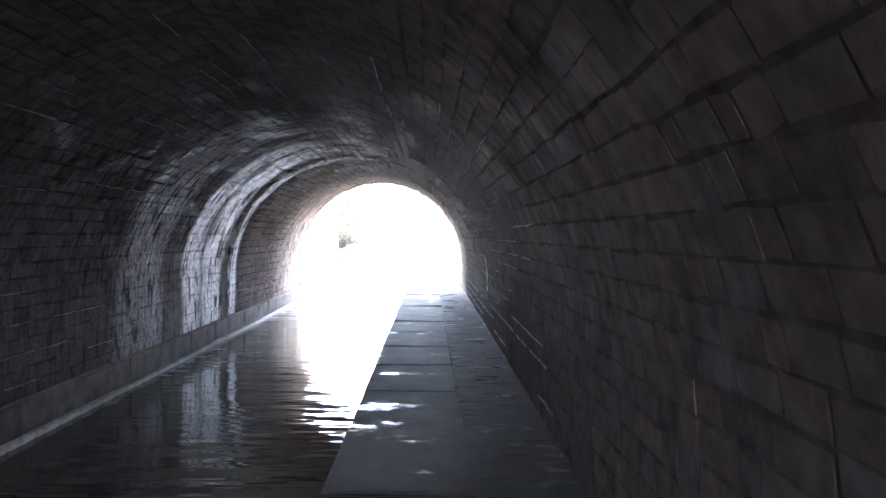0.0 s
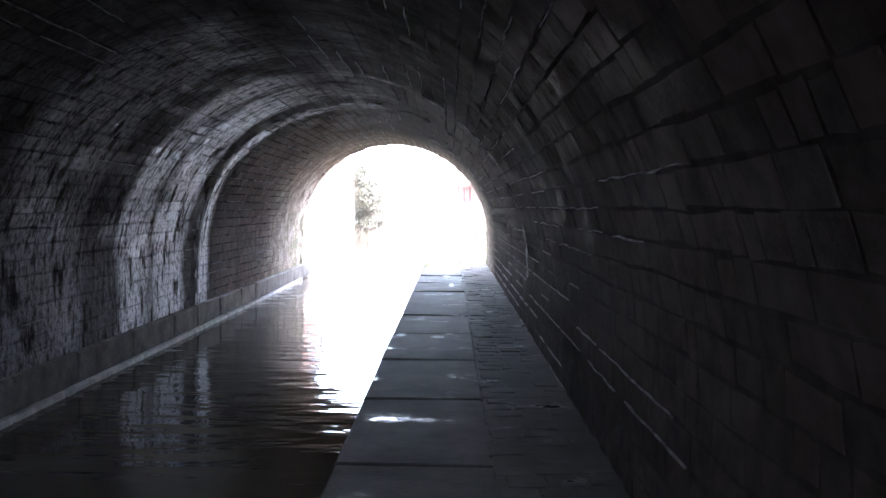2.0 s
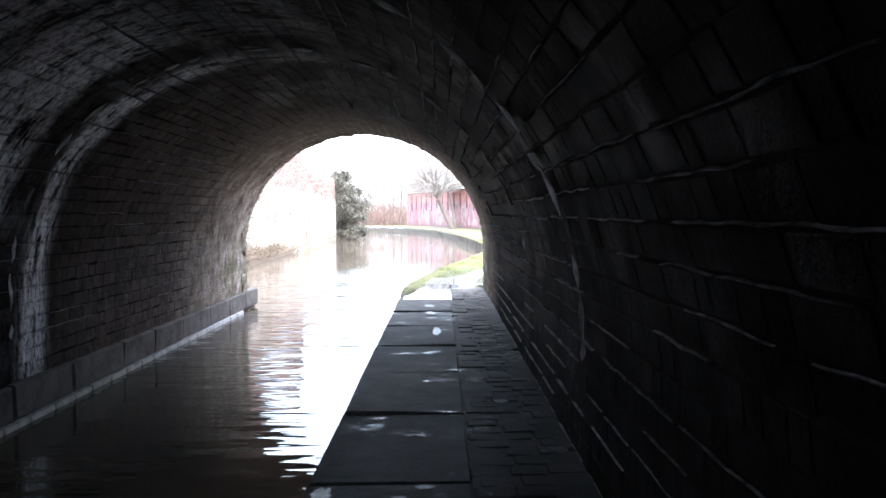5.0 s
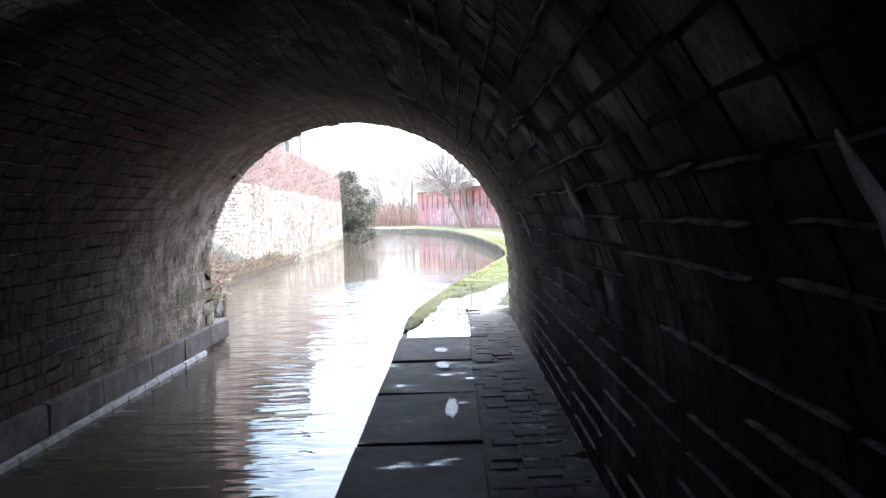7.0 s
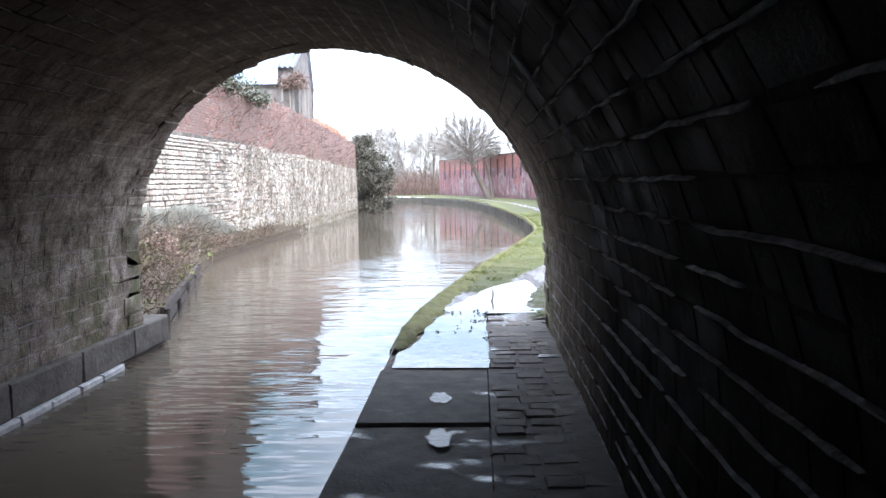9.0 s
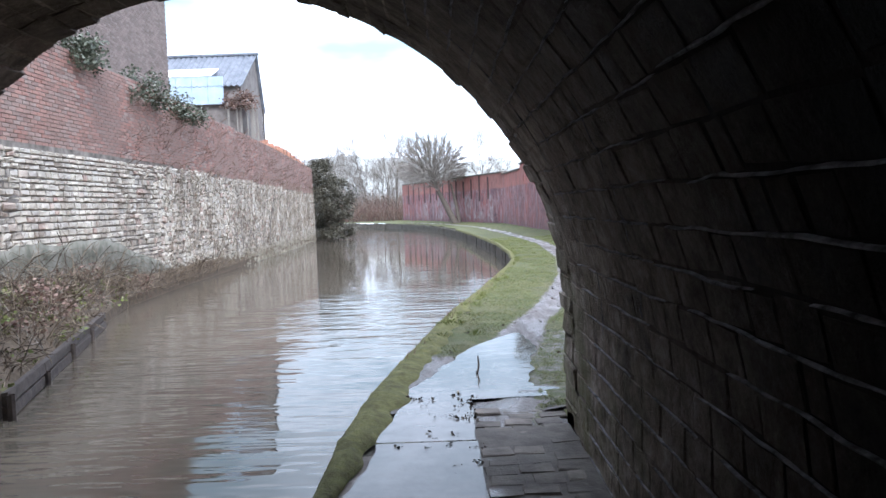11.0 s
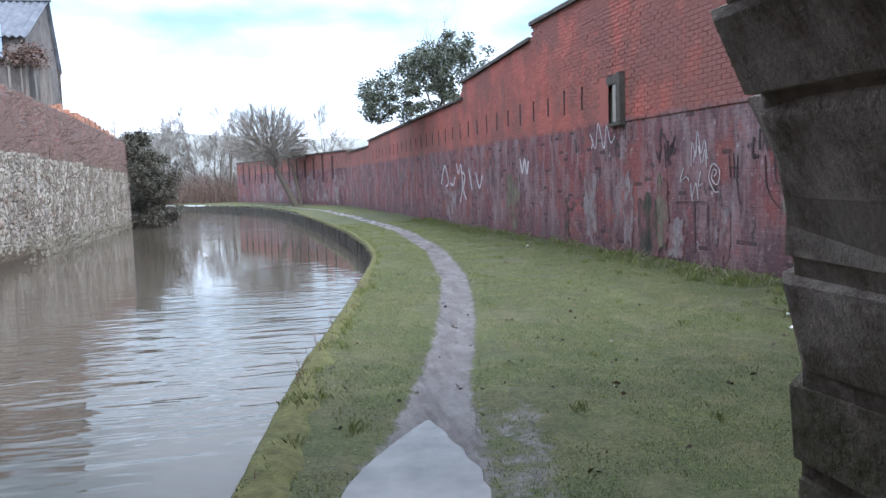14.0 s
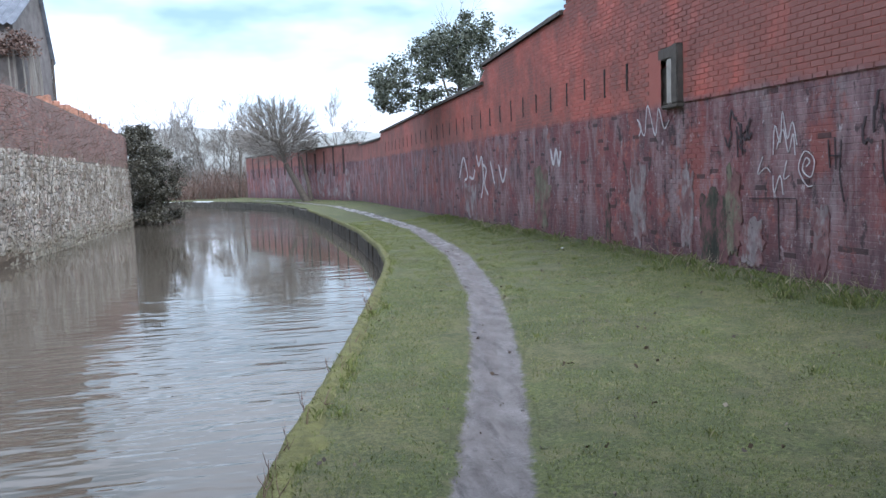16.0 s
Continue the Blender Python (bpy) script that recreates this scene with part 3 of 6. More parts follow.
M_RECESS = plain("recess_shade_brown", (0.03, 0.016, 0.014), (0.065, 0.034, 0.03), 5)
M_LITTER = plain("white_paper_litter", (0.6, 0.6, 0.6), (0.8, 0.8, 0.78), 10, 0.7, 0.1)

# ---- ground, water ----
def worn_at(x, y):
    """How far the turf is trodden away: 1 on the path, 0 on whole grass."""
    if not 22 < y < 86:
        return 0.0
    d = x - lerp_line(TRAIL, y)
    half = 0.175 + 0.14 * max(0.0, 1 - abs(y - 25.0) / 1.8)
    path = 1.0 - max(0.0, abs(d) - half * 0.6) / (half * 1.1)
    right = 0.40 - max(0.0, abs(d - 0.45) - 0.2) / 0.8 if y < 28.5 else 0.0
    pond = 0.8 - max(0.0, abs(x - 0.24) - 0.42) / 0.4 - max(0.0, y - 24.6) / 0.8
    return max(0.0, path, right * min(1.0, (28.5 - y) / 2.5), pond)


def wear(ob):
    """Stores the wear of the turf on a ground mesh."""
    a = ob.data.attributes.new("worn", "FLOAT", "POINT")
    a.data.foreach_set("value", [worn_at(v.co.x, v.co.y) for v in ob.data.vertices])


V, F = [], []
ys = list(np.arange(22.9, 40, 0.09)) + list(np.arange(40, 92.1, 0.5))
NU = 72
for y in ys:
    xa, xb = lerp_line(BANK, y) + 0.10, lerp_line(WALL_R, y) + 0.3
    for i in range(NU + 1):
        x = xa + (xb - xa) * i / NU
        V.append((x, y, lawn_z(x, y)))
for r in range(len(ys) - 1):
    for i in range(NU):
        a = r * (NU + 1) + i
        F.append((a, a + 1, a + NU + 2, a + NU + 1))


def quad(x0, x1, y0, y1, z):
    i = len(V)
    V.extend([(x0, y0, z), (x1, y0, z), (x1, y1, z), (x0, y1, z)])
    F.append((i, i + 1, i + 2, i + 3))


quad(7.1, 600, -300, 92, 0.0)
quad(1.0, 7.1, 22.45, 22.95, -0.012)
quad(1.0, 7.1, -300, -9.5, 0.0)
quad(-9, 600, 92, 104, -0.02)
quad(-60, -8.9, 92.6, 104, -0.03)
quad(-600, 600, 104, 1500, -0.03)
quad(-600, -14, -300, 90, 0.3)
ground = smooth(ob_from("ground", V, F, M_GRASS))
wear(ground)
tagged(ground, "patchy winter grass verge beside the canal", "grass", kind="structure")

V, F = [], []
n_l = len(BANK_L)
for x, y in BANK_L:
    wx = min(-6.95 if y < 63 else x - 5, x - 0.2)
    z_in = 0.05 + 0.42 * max(0.0, 1 - abs(y - 28) / 7)
    for f, z in ((0.0, WATER - 0.4), (0.02, -0.26), (0.35, z_in * 0.7), (1.0, z_in), (1.01, 0.3)):
        V.append((x + (wx - x) * f if f <= 1 else -16, y, z))
for r in range(1, n_l - 1):
    for i in range(4):
        a = r * 5 + i
        F.append((a, a + 1, a + 6, a + 5))
tagged(ob_from("bank_ground", V, F, M_SOIL), "brown leaf-littered soil of the far bank", "bank", kind="structure")

V, F = [(-60, -60, WATER), (3, -60, WATER), (3, 106, WATER), (-60, 106, WATER)], [(0, 1, 2, 3)]
tagged(ob_from("water", V, F, M_WATER), "still murky brown canal water reflecting the sky", "canal", kind="structure")
V, F = [], []
box(V, F, -60, 3, -60, 106, -2.2, -1.6)
tagged(ob_from("canal_bed", V, F, M_SOIL), "dark silted canal bed under water", "canal bed", kind="structure")

# ---- tunnel ----
SEC_OUT = [Vector((CX + (p.x - CX) * 1.25, 0, CZ + (p.z - CZ) * (1.25 if p.z > CZ else 1.0))) for p in SECTION]
V, F = [], []
n = len(SECTION)
for front in (False, True):
    V += [(p.x, mouth(p.x, p.z) if front else T0, p.z if i not in (0, n - 1) else -1.7) for i, p in enumerate(SECTION)]
    V += [(q.x, mouth(p.x, p.z) if front else T0, q.z if i not in (0, n - 1) else -1.7) for i, (p, q) in enumerate(zip(SECTION, SEC_OUT))]
for i in range(n - 1):
    F.append((i, i + 2 * n, i + 1 + 2 * n, i + 1))
    F.append((i + n, i + 1 + n, i + 1 + 3 * n, i + 3 * n))
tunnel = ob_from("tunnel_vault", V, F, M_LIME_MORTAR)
tagged(tunnel, "dark sooty stone-lined canal tunnel vault with painted shade and lime-streaked courses", "tunnel", kind="structure")


def headwall(name, y0, y1, label, skew=0.0):
    V, F = [], []
    for y in (y0, y1):
        for i, p in enumerate(SECTION):
            V.append((p.x, y + skew * (mouth(p.x, p.z) - T1), p.z if i not in (0, n - 1) else -1.7))
        for i, p in enumerate(SECTION):
            d = Vector((p.x - CX, 0, p.z - CZ))
            k = min(8.4 / abs(d.x) if d.x else 99, 5.2 / d.z if d.z > 0.01 else 99)
            q = Vector((CX, 0, CZ)) + d * k
            V.append((q.x, y + skew * (mouth(p.x, p.z) - T1), q.z if p.z > CZ else (p.z if i not in (0, n - 1) else -1.7)))
    for i in range(n - 1):
        F.append((i, i + 1, i + n + 1, i + n))
        F.append((i + 2 * n, i + 3 * n, i + 3 * n + 1, i + 2 * n + 1))
        F.append((i + n, i + n + 1, i + 3 * n + 1, i + 3 * n))
        F.append((i, i + 2 * n, i + 2 * n + 1, i + 1))
    return tagged(ob_from(name, V, F, M_RUBBLE), label, "wall", kind="structure")


headwall("wall_portal_north", T1 - 0.5, T1 - 0.004, "weathered stone headwall round the tunnel mouth", 1.0)
headwall("wall_portal_south", T0 + 0.004, T0 + 0.5, "weathered stone headwall at the tunnel's rear mouth")

# towpath core and canal side walls
V, F = [], []
box(V, F, -0.50, 1.05, -40, T1, -1.7, -0.09)
tagged(ob_from("towpath_bed", V, F, M_LEDGE), "stone towpath wall rising from the water", "towpath", kind="structure")
V, F = [], []
box(V, F, -4.3, -3.62, -40, 23.72, -1.7, -0.10)
tagged(ob_from("ledge_core", V, F, M_LEDGE), "grey stone ledge footing along the canal", "ledge", kind="structure")

# ledge stones on the far side, with a bleached strip at the waterline
ledge = tagged(new("ledge"), "worn grey stone ledge along the tunnel wall at the waterline", "ledge", kind="structure")
rng = random.Random(3)
y = -5.0
while y < 23.6:
    w = min(rng.uniform(0.95, 1.35), 23.72 - y)
    V, F = [], []
    block(V, F, (-3.60, y + w / 2, -0.24), (0, 1, 0), (0, 0, 1), (1, 0, 0), w - 0.015, 0.31, 0.05, 0.02, rng, 0.008, 0.2)
    ob_from("ledge_stone", V, F, M_LEDGE, ledge)
    y += w
y = 3.0
while y < 22.4:
    w = rng.uniform(0.38, 0.5)
    V, F = [], []
    block(V, F, (-3.57, y + w / 2, WATER + 0.018), (0, 1, 0), (0, 0, 1), (1, 0, 0), w - 0.02, 0.075, 0.06, 0.012, rng, 0.006, 0.1)
    ob_from("waterline_stone", V, F, M_STRIP, ledge)
    y += w

# towpath flags and setts
towpath = tagged(new("towpath"), "wet worn flagstone towpath with a strip of setts", "towpath", kind="structure")
SLAB_Y = [20.6 - 1.42 * i for i in range(18, -1, -1)] + [22.05]
rng = random.Random(5)
for y0, y1 in zip(SLAB_Y, SLAB_Y[1:]):
    V, F = [], []
    block(V, F, (-0.085, (y0 + y1) / 2, -0.03), (1, 0, 0), (0, 1, 0), (0, 0, 1), 0.87, y1 - y0 - 0.02, (0.03 if y0 < 20.5 else 0.012) + rng.uniform(-0.012, 0.004), 0.015, rng, 0.008, 0.08)
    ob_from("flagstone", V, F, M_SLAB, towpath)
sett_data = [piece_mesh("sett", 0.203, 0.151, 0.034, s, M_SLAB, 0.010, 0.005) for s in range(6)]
V, F = [], []
r = 0
y = -5.0
while y < 23.2:
    for c in range(3 if y < 22.66 else 4):
        x = 0.465 + 0.21 * c + rng.uniform(-0.015, 0.015) + (0.02 if r % 2 else -0.02)
        dz = rng.uniform(-0.008, 0.004) - 0.016 * min(1.0, max(0.0, y - 21.6)) - 0.02 * max(0.0, (y - 22.1) / 1.1)
        yaw = rng.uniform(-0.09, 0.09)
        if y < 15.5:
            block(V, F, (x, y + 0.08 + 0.02 * c, -0.03), (1, 0, 0), (0, 1, 0), (0, 0, 1), 0.203, 0.151, 0.034 + dz, 0.010, rng, 0.005)
        else:
            piece("sett", sett_data[rng.randrange(6)], (x, y + 0.08 + 0.02 * c, -0.03 + dz), (math.cos(yaw), math.sin(yaw), 0), (-math.sin(yaw), math.cos(yaw), 0), (0, 0, 1), towpath, rng.uniform(0.88, 1.04), rng.uniform(0.9, 1.05))
    y += 0.162
    r += 1
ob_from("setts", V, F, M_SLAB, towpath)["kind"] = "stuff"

# mud trodden into the setts, through which their worn heads show
V, F = [], []
ys = list(np.arange(-5.0, 22.5, 0.07))
for y in ys:
    for i in range(11):
        x = 0.345 + 0.63 * i / 10
        bare = min(1.0, max(0.0, (y - 19.0) / 2.0))
        V.append((x, y, -0.002 - 0.003 * bare + 0.010 * noise.noise((x * 2.3, y * 1.4, 5)) + 0.007 * noise.noise((x * 8, y * 7, 5)) + 0.008 * max(0.0, i - 7) / 3))
for r in range(len(ys) - 1):
    for i in range(10):
        a = r * 11 + i
        F.append((a, a + 1, a + 12, a + 11))
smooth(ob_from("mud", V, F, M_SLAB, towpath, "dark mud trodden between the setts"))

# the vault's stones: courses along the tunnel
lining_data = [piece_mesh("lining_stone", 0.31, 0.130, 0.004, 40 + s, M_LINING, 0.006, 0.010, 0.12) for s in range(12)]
V, F = [], []
rng = random.Random(11)
s = 0.30
while s < SEC_S[-1] - 0.55:
    o, t, nn = at_section(s + 0.07)
    end = mouth(o.x, o.z) - 0.30
    y = T0 + rng.uniform(0, 0.3)
    while y < end:
        w = min(rng.choice((rng.uniform(0.11, 0.17), rng.uniform(0.2, 0.36), rng.uniform(0.2, 0.36))), end - y)
        if w > 0.06:
            place = Vector((o.x, y + w / 2, o.z)) + t * rng.uniform(-0.006, 0.006)
            ux = (Vector((0, 1, 0)) + t * rng.uniform(-0.03, 0.03)).normalized()
            if (19.6 < y < 22.9) and (0.05 < o.z < 1.75 and o.x > 0 or 0.0 < o.z < 1.35 and o.x < -2):
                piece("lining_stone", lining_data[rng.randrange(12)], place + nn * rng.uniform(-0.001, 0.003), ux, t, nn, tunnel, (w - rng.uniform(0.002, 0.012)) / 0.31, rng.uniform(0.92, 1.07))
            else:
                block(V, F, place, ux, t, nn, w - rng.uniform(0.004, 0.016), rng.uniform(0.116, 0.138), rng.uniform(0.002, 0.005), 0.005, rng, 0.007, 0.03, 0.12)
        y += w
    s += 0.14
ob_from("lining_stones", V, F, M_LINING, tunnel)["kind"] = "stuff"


def smear(V, F, pts, t, nn, widths, proud):
    """A flat wavy ribbon of mortar wiped along a joint."""
    i0 = len(V)
    for p, w in zip(pts, widths):
        V += [p - t * w - nn * 0.006, p - t * w * 0.5 + nn * proud, p + t * w * 0.5 + nn * proud, p + t * w - nn * 0.006]
    for k in range(len(pts) - 1):
        for c in range(3):
            a = i0 + 4 * k + c
            F.append((a, a + 1, a + 5, a + 4))


# wiped ribbons of lime pointing along the courses, broken where they fell out
V, F = [], []
rng = random.Random(14)
s = 0.30
while s < SEC_S[-1] - 0.6:
    y = 5.5 + rng.uniform(0, 1.5)
    while y < 21.6:
        L = min(rng.uniform(0.3, 1.5), 21.8 - y)
        o, t, nn = at_section(s + rng.uniform(-0.006, 0.006))
        towing = o.x > 0.0
        # more ribbons past y 12, wider to 18, painting in the joints' glancing shine
        if rng.random() < ((0.88 if y > 12 else 0.5 if y > 9 else 0.3) if towing else 0.25) and L > 0.15:
            m = max(4, int(L / 0.06))
            wave = rng.uniform(0, 50)
            pts = [Vector((o.x, y + L * q / m, o.z)) + t * 0.012 * noise.noise((wave, q * 0.35, s)) for q in range(m + 1)]
            full = (0.011 if 12 < y < 18 else 0.007) if towing else 0.006
            wid = [0.002] + [full * (0.45 + 0.55 * abs(noise.noise((q * 0.5, wave, 3))) * 2 * rng.uniform(0.7, 1.2)) for q in range(m - 1)] + [0.002]
            smear(V, F, pts, t, nn, wid, (0.014 if 12 < y < 18 else 0.009) + rng.uniform(0, 0.004))
        y += L + rng.uniform(0.02, 0.3 if towing else 0.7)
    s += 0.14
smooth(ob_from("pointing", V, F, M_POINT, tunnel))["kind"] = "stuff"

V, F = [], []
for i in range(13):
    for j in range(9):
        x, y = 0.34 + 0.69 * i / 12, 22.3 + 1.3 * j / 8
        V.append((x, y, -0.045 + 0.036 * min(1.0, max(0.0, (y - 22.75) / 0.35)) * min(1.0, i / 5) + 0.026 * noise.noise((x * 4, y * 4, 2)) - (0.04 if j == 8 else 0)))
for i in range(12):
    for j in range(8):
        a = i * 9 + j
        F.append((a, a + 9, a + 10, a + 1))
smooth(ob_from("mud_edge", V, F, M_MUD, towpath, "wet mud silted between the setts"))

# ragged ring stones at the mouth and two lime-crusted ring joints
rng = random.Random(12)
s = 0.32
while s < SEC_S[-1] - 0.6:
    h = rng.uniform(0.09, 0.20)
    o, t, nn = at_section(s + h / 2)
    V, F = [], []
    deep = rng.uniform(0.34, 0.46)
    block(V, F, (o.x, mouth(o.x, o.z) - deep / 2 + rng.uniform(-0.01, 0.035), o.z), (0, 1, 0), t, nn, deep, h - 0.006, rng.uniform(0.0, 0.022), 0.014, rng, 0.012, 0.1)
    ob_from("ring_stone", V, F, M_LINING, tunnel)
    s += h
M_CRUST = plain("white_lime_crust", (0.30, 0.30, 0.32), (0.66, 0.66, 0.68), 14, 0.6, 0.8)
for yy, smin, smax in ((14.85, 1.4, 8.9), (12.3, 0.9, 4.2), (18.1, 1.6, 3.6)):
    s = smin
    while s < smax:
        L = rng.uniform(0.08, 0.34)
        pts = []
        for k in range(5):
            o, t, nn = at_section(min(s + L * k / 4, SEC_S[-1] - 0.05))
            pts.append(Vector((o.x, yy + rng.uniform(-0.02, 0.02), o.z)) + nn * 0.024)
        V, F = [], []
        tube(V, F, pts, [0.004, 0.011, 0.016, 0.012, 0.004], 5)
        smooth(ob_from("lime_crust", V, F, M_CRUST, tunnel))
        s += L + rng.uniform(0.02, 0.35)


for yy, s0, s1 in ((21.35, 1.0, 2.5), (21.62, 1.5, 2.9), (20.5, 1.3, 2.2)):
    pts, rad = [], []
    m = 26
    for k in range(m + 1):
        o, t, nn = at_section(s0 + (s1 - s0) * k / m)
        pts.append(Vector((o.x, yy - 0.28 * k / m + rng.uniform(-0.012, 0.012), o.z)) + nn * 0.002)
        rad.append(rng.uniform(0.001, 0.008) if 0 < k < m else 0.003)
    V, F = [], []
    tube(V, F, pts, rad, 6)
    smooth(ob_from("lime_drip", V, F, M_POINT, tunnel))


# ---- kerb of the open towpath ----
def along(line, step, y0, y1):
    """Points of a polyline at even steps, with the way it goes."""
    out, y = [], y0
    while y < y1:
        x = lerp_line(line, y)
        d = Vector((lerp_line(line, y + 0.05) - x, 0.05, 0)).normalized()
        out.append((Vector((x, y, 0)), d))
        y += step * d.y
    return out


kerb = tagged(new("canal_edge"), "uneven mossy kerbstones along the canal bank", "kerb", kind="structure")
rng = random.Random(21)
y = 22.05
while y < 92:
    w = rng.uniform(0.35, 0.8)
    x = lerp_line(BANK, y + w / 2)
    d = Vector((lerp_line(BANK, y + w) - lerp_line(BANK, y), w, 0)).normalized()
    V, F = [], []
    side = Vector((d.y, -d.x, 0))
    block(V, F, Vector((x, y + w / 2, -0.30)) + side * 0.14, d, side, (0, 0, 1), w / d.y - 0.02, 0.30, 0.30 + rng.uniform(-0.07, 0.0), 0.03, rng, 0.025, 0.75)
    ob_from("kerb_stone", V, F, M_KERB, kerb)
    y += w

V, F = [], []
box(V, F, -60, -8.8, 92.2, 92.65, -1.0, -0.05)
ob_from("far_kerb", V, F, M_KERB, kerb, "dark overgrown stone edge")

# trodden path and the puddle at the mouth
V, F = [], []
rng = random.Random(23)
ys = list(np.arange(22.2, 40, 0.07)) + list(np.arange(40, 85, 0.3))
NP = 14
for y in ys:
    c = lerp_line(TRAIL, y)
    half = 0.30 + 0.06 * noise.noise((0, y * 1.3, 1)) + 0.25 * max(0.0, 1 - abs(y - 23.6) / 2.0)
    for k in range(NP + 1):
        u = 2 * k / NP - 1
        x = c + half * u
        rut = 0.022 * max(0.0, 1 - abs(u + 0.62) / 0.16) + 0.010 * max(0.0, 1 - abs(u - 0.2) / 0.2)
        z = lawn_z(x, y) + (0.010 if 0 < k < NP else -0.03) - rut + 0.010 * noise.noise((x * 8, y * 5, 0)) + 0.006 * noise.noise((x * 22, y * 14, 0))
        V.append((x, y, z if y > 22.9 else -0.03))
for r in range(len(ys) - 1):
    for k in range(NP):
        a = r * (NP + 1) + k
        F.append((a, a + 1, a + NP + 2, a + NP + 1))
footpath = smooth(ob_from("footpath", V, F, M_GRASS))
wear(footpath)
tagged(footpath, "narrow trodden muddy footpath winding through the grass", "path", kind="structure")


V, F = [], []
ys = np.arange(20.63, 26.2, 0.05)
for y in ys:
    wob, wob2 = 0.05 * noise.noise((3.1, y * 3.3, 1)), 0.06 * noise.noise((8.1, y * 3.9, 1))
    mid, half = pond_line(y)
    if y < 23.25:
        xl = -0.44 + 0.16 * min(1.0, max(0.0, (y - 21.2) / 0.5)) + 0.10 * min(1.0, max(0.0, (y - 22.4) / 0.5)) + wob * (1 if y > 21 else 0.2)
        xr = 0.36 + wob2 * 0.3
    else:
        xl, xr = max(-0.18 + wob, mid - half * 1.02 + wob), (1.05 + wob2 if y < 23.55 else mid + half * 1.0 + wob2)
    if y > 25.2:
        f = min(1.0, (y - 25.2) / 1.0) ** 1.6
        xl, xr = xl + (mid + 0.02 - xl) * f, xr + (mid + 0.03 - xr) * f
    z = 0.002 if y < 22.2 else -0.006
    V += [(xl, y, z), (xr, y, z)]
for r in range(len(ys) - 1):
    F.append((2 * r, 2 * r + 1, 2 * r + 3, 2 * r + 2))
tagged(ob_from("puddle_1", V, F, M_PUDDLE), "wide shallow rain puddle over flags and mud", "puddle", kind="structure")

# moss and turf that creep over the first kerbstones
V, F = [], []
ys = list(np.arange(21.25, 34.0, 0.05)) + list(np.arange(34.0, 62.0, 0.15))
for y in ys:
    wid = (0.10 + 0.22 * min(1.0, max(0.0, (y - 21.2) / 1.6))) * (1 + 0.5 * noise.noise((2, y * 2.6, 4))) * (1.0 if y < 27 else max(0.5, 1 - 0.12 * (y - 27)))
    x0 = lerp_line(BANK, y) - 0.02
    for k in range(9):
        u = k / 8
        x = x0 + wid * u
        h = 0.05 * math.sin(math.pi * min(1, 0.12 + u)) * (0.6 + 0.8 * abs(noise.noise((x * 9, y * 9, 2)))) * min(1.0, (y - 21.2) * 1.4 + 0.1)
        V.append((x, y, (0.012 if k else -0.06) + h - (0.03 if k == 8 else 0)))
for r in range(len(ys) - 1):
    for k in range(8):
        a = r * 9 + k
        F.append((a, a + 1, a + 10, a + 9))
tagged(smooth(ob_from("moss", V, F, M_MOSS)), "olive moss and turf creeping over the kerb", "moss", kind="structure")
for x, y, rx, ry in ((0.0, 19.75, 0.07, 0.13), (0.03, 18.9, 0.08, 0.15), (0.1, 12.0, 0.05, 0.03), (0.62, 15.9, 0.05, 0.03), (0.45, 11.9, 0.04, 0.03),
                     (0.63, 13.8, 0.06, 0.05), (-0.03, 11.8, 0.07, 0.06), (-0.42, 11.9, 0.05, 0.09), (0.13, 17.2, 0.045, 0.30)):
    V, F = [(x, y, 0.009)], []
    for q in range(28):
        a = 2 * math.pi * q / 28
        f = 1 + 0.5 * noise.noise((math.cos(a) * 2 + x * 9, math.sin(a) * 2, y))
        V.append((x + rx * f * math.cos(a), y + ry * f * math.sin(a), 0.009))
        F.append((0, q + 1, (q + 1) % 28 + 1))
    tagged(ob_from("small_puddle", V, F, M_WET), "small shallow puddle in a worn flagstone", "puddle", group="puddles on the towpath")
rng = random.Random(29)
V, F = [], []
for _ in range(48):
    if rng.random() < 0.55:
        x, y = rng.choice((0.34, 0.36, -0.05 + 0.4 * rng.random())) + rng.gauss(0, 0.03), rng.uniform(21.7, 23.3)
    else:
        u = rng.random()
        x, y = -0.35 + 0.75 * u, rng.choice((22.08, 22.75, 23.3)) + 0.10 * noise.noise((u * 3, 2, 5)) + rng.gauss(0, 0.025)
    leaves(V, F, rng, (x, y, 0.004), 0.03, rng.randint(2, 6), rng.uniform(0.012, 0.035), 0.15)
tagged(ob_from("leaf_debris", V, F, M_FALLEN), "dark rotting leaf debris caught between flags", "leaves", kind="stuff")
V, F = [], []
tube(V, F, [(0.44, 24.08, 0.0), (0.46, 24.15, 0.06), (0.455, 24.2, 0.13)], [0.012, 0.010, 0.006], 6)
tagged(ob_from("stick", V, F, M_TIMBER), "short dark stick poking out of the puddle", "stick")


# ---- right-hand brick boundary wall ----
def wall_top(y):
    if y < 38.75:
        return 4.98
    if y < 44.3:
        return 4.66 - (y - 38.75) * 0.048
    if y < 61.5:
        return 3.92 - (y - 44.3) * 0.017
    return 3.35 if y < 69 else 3.5


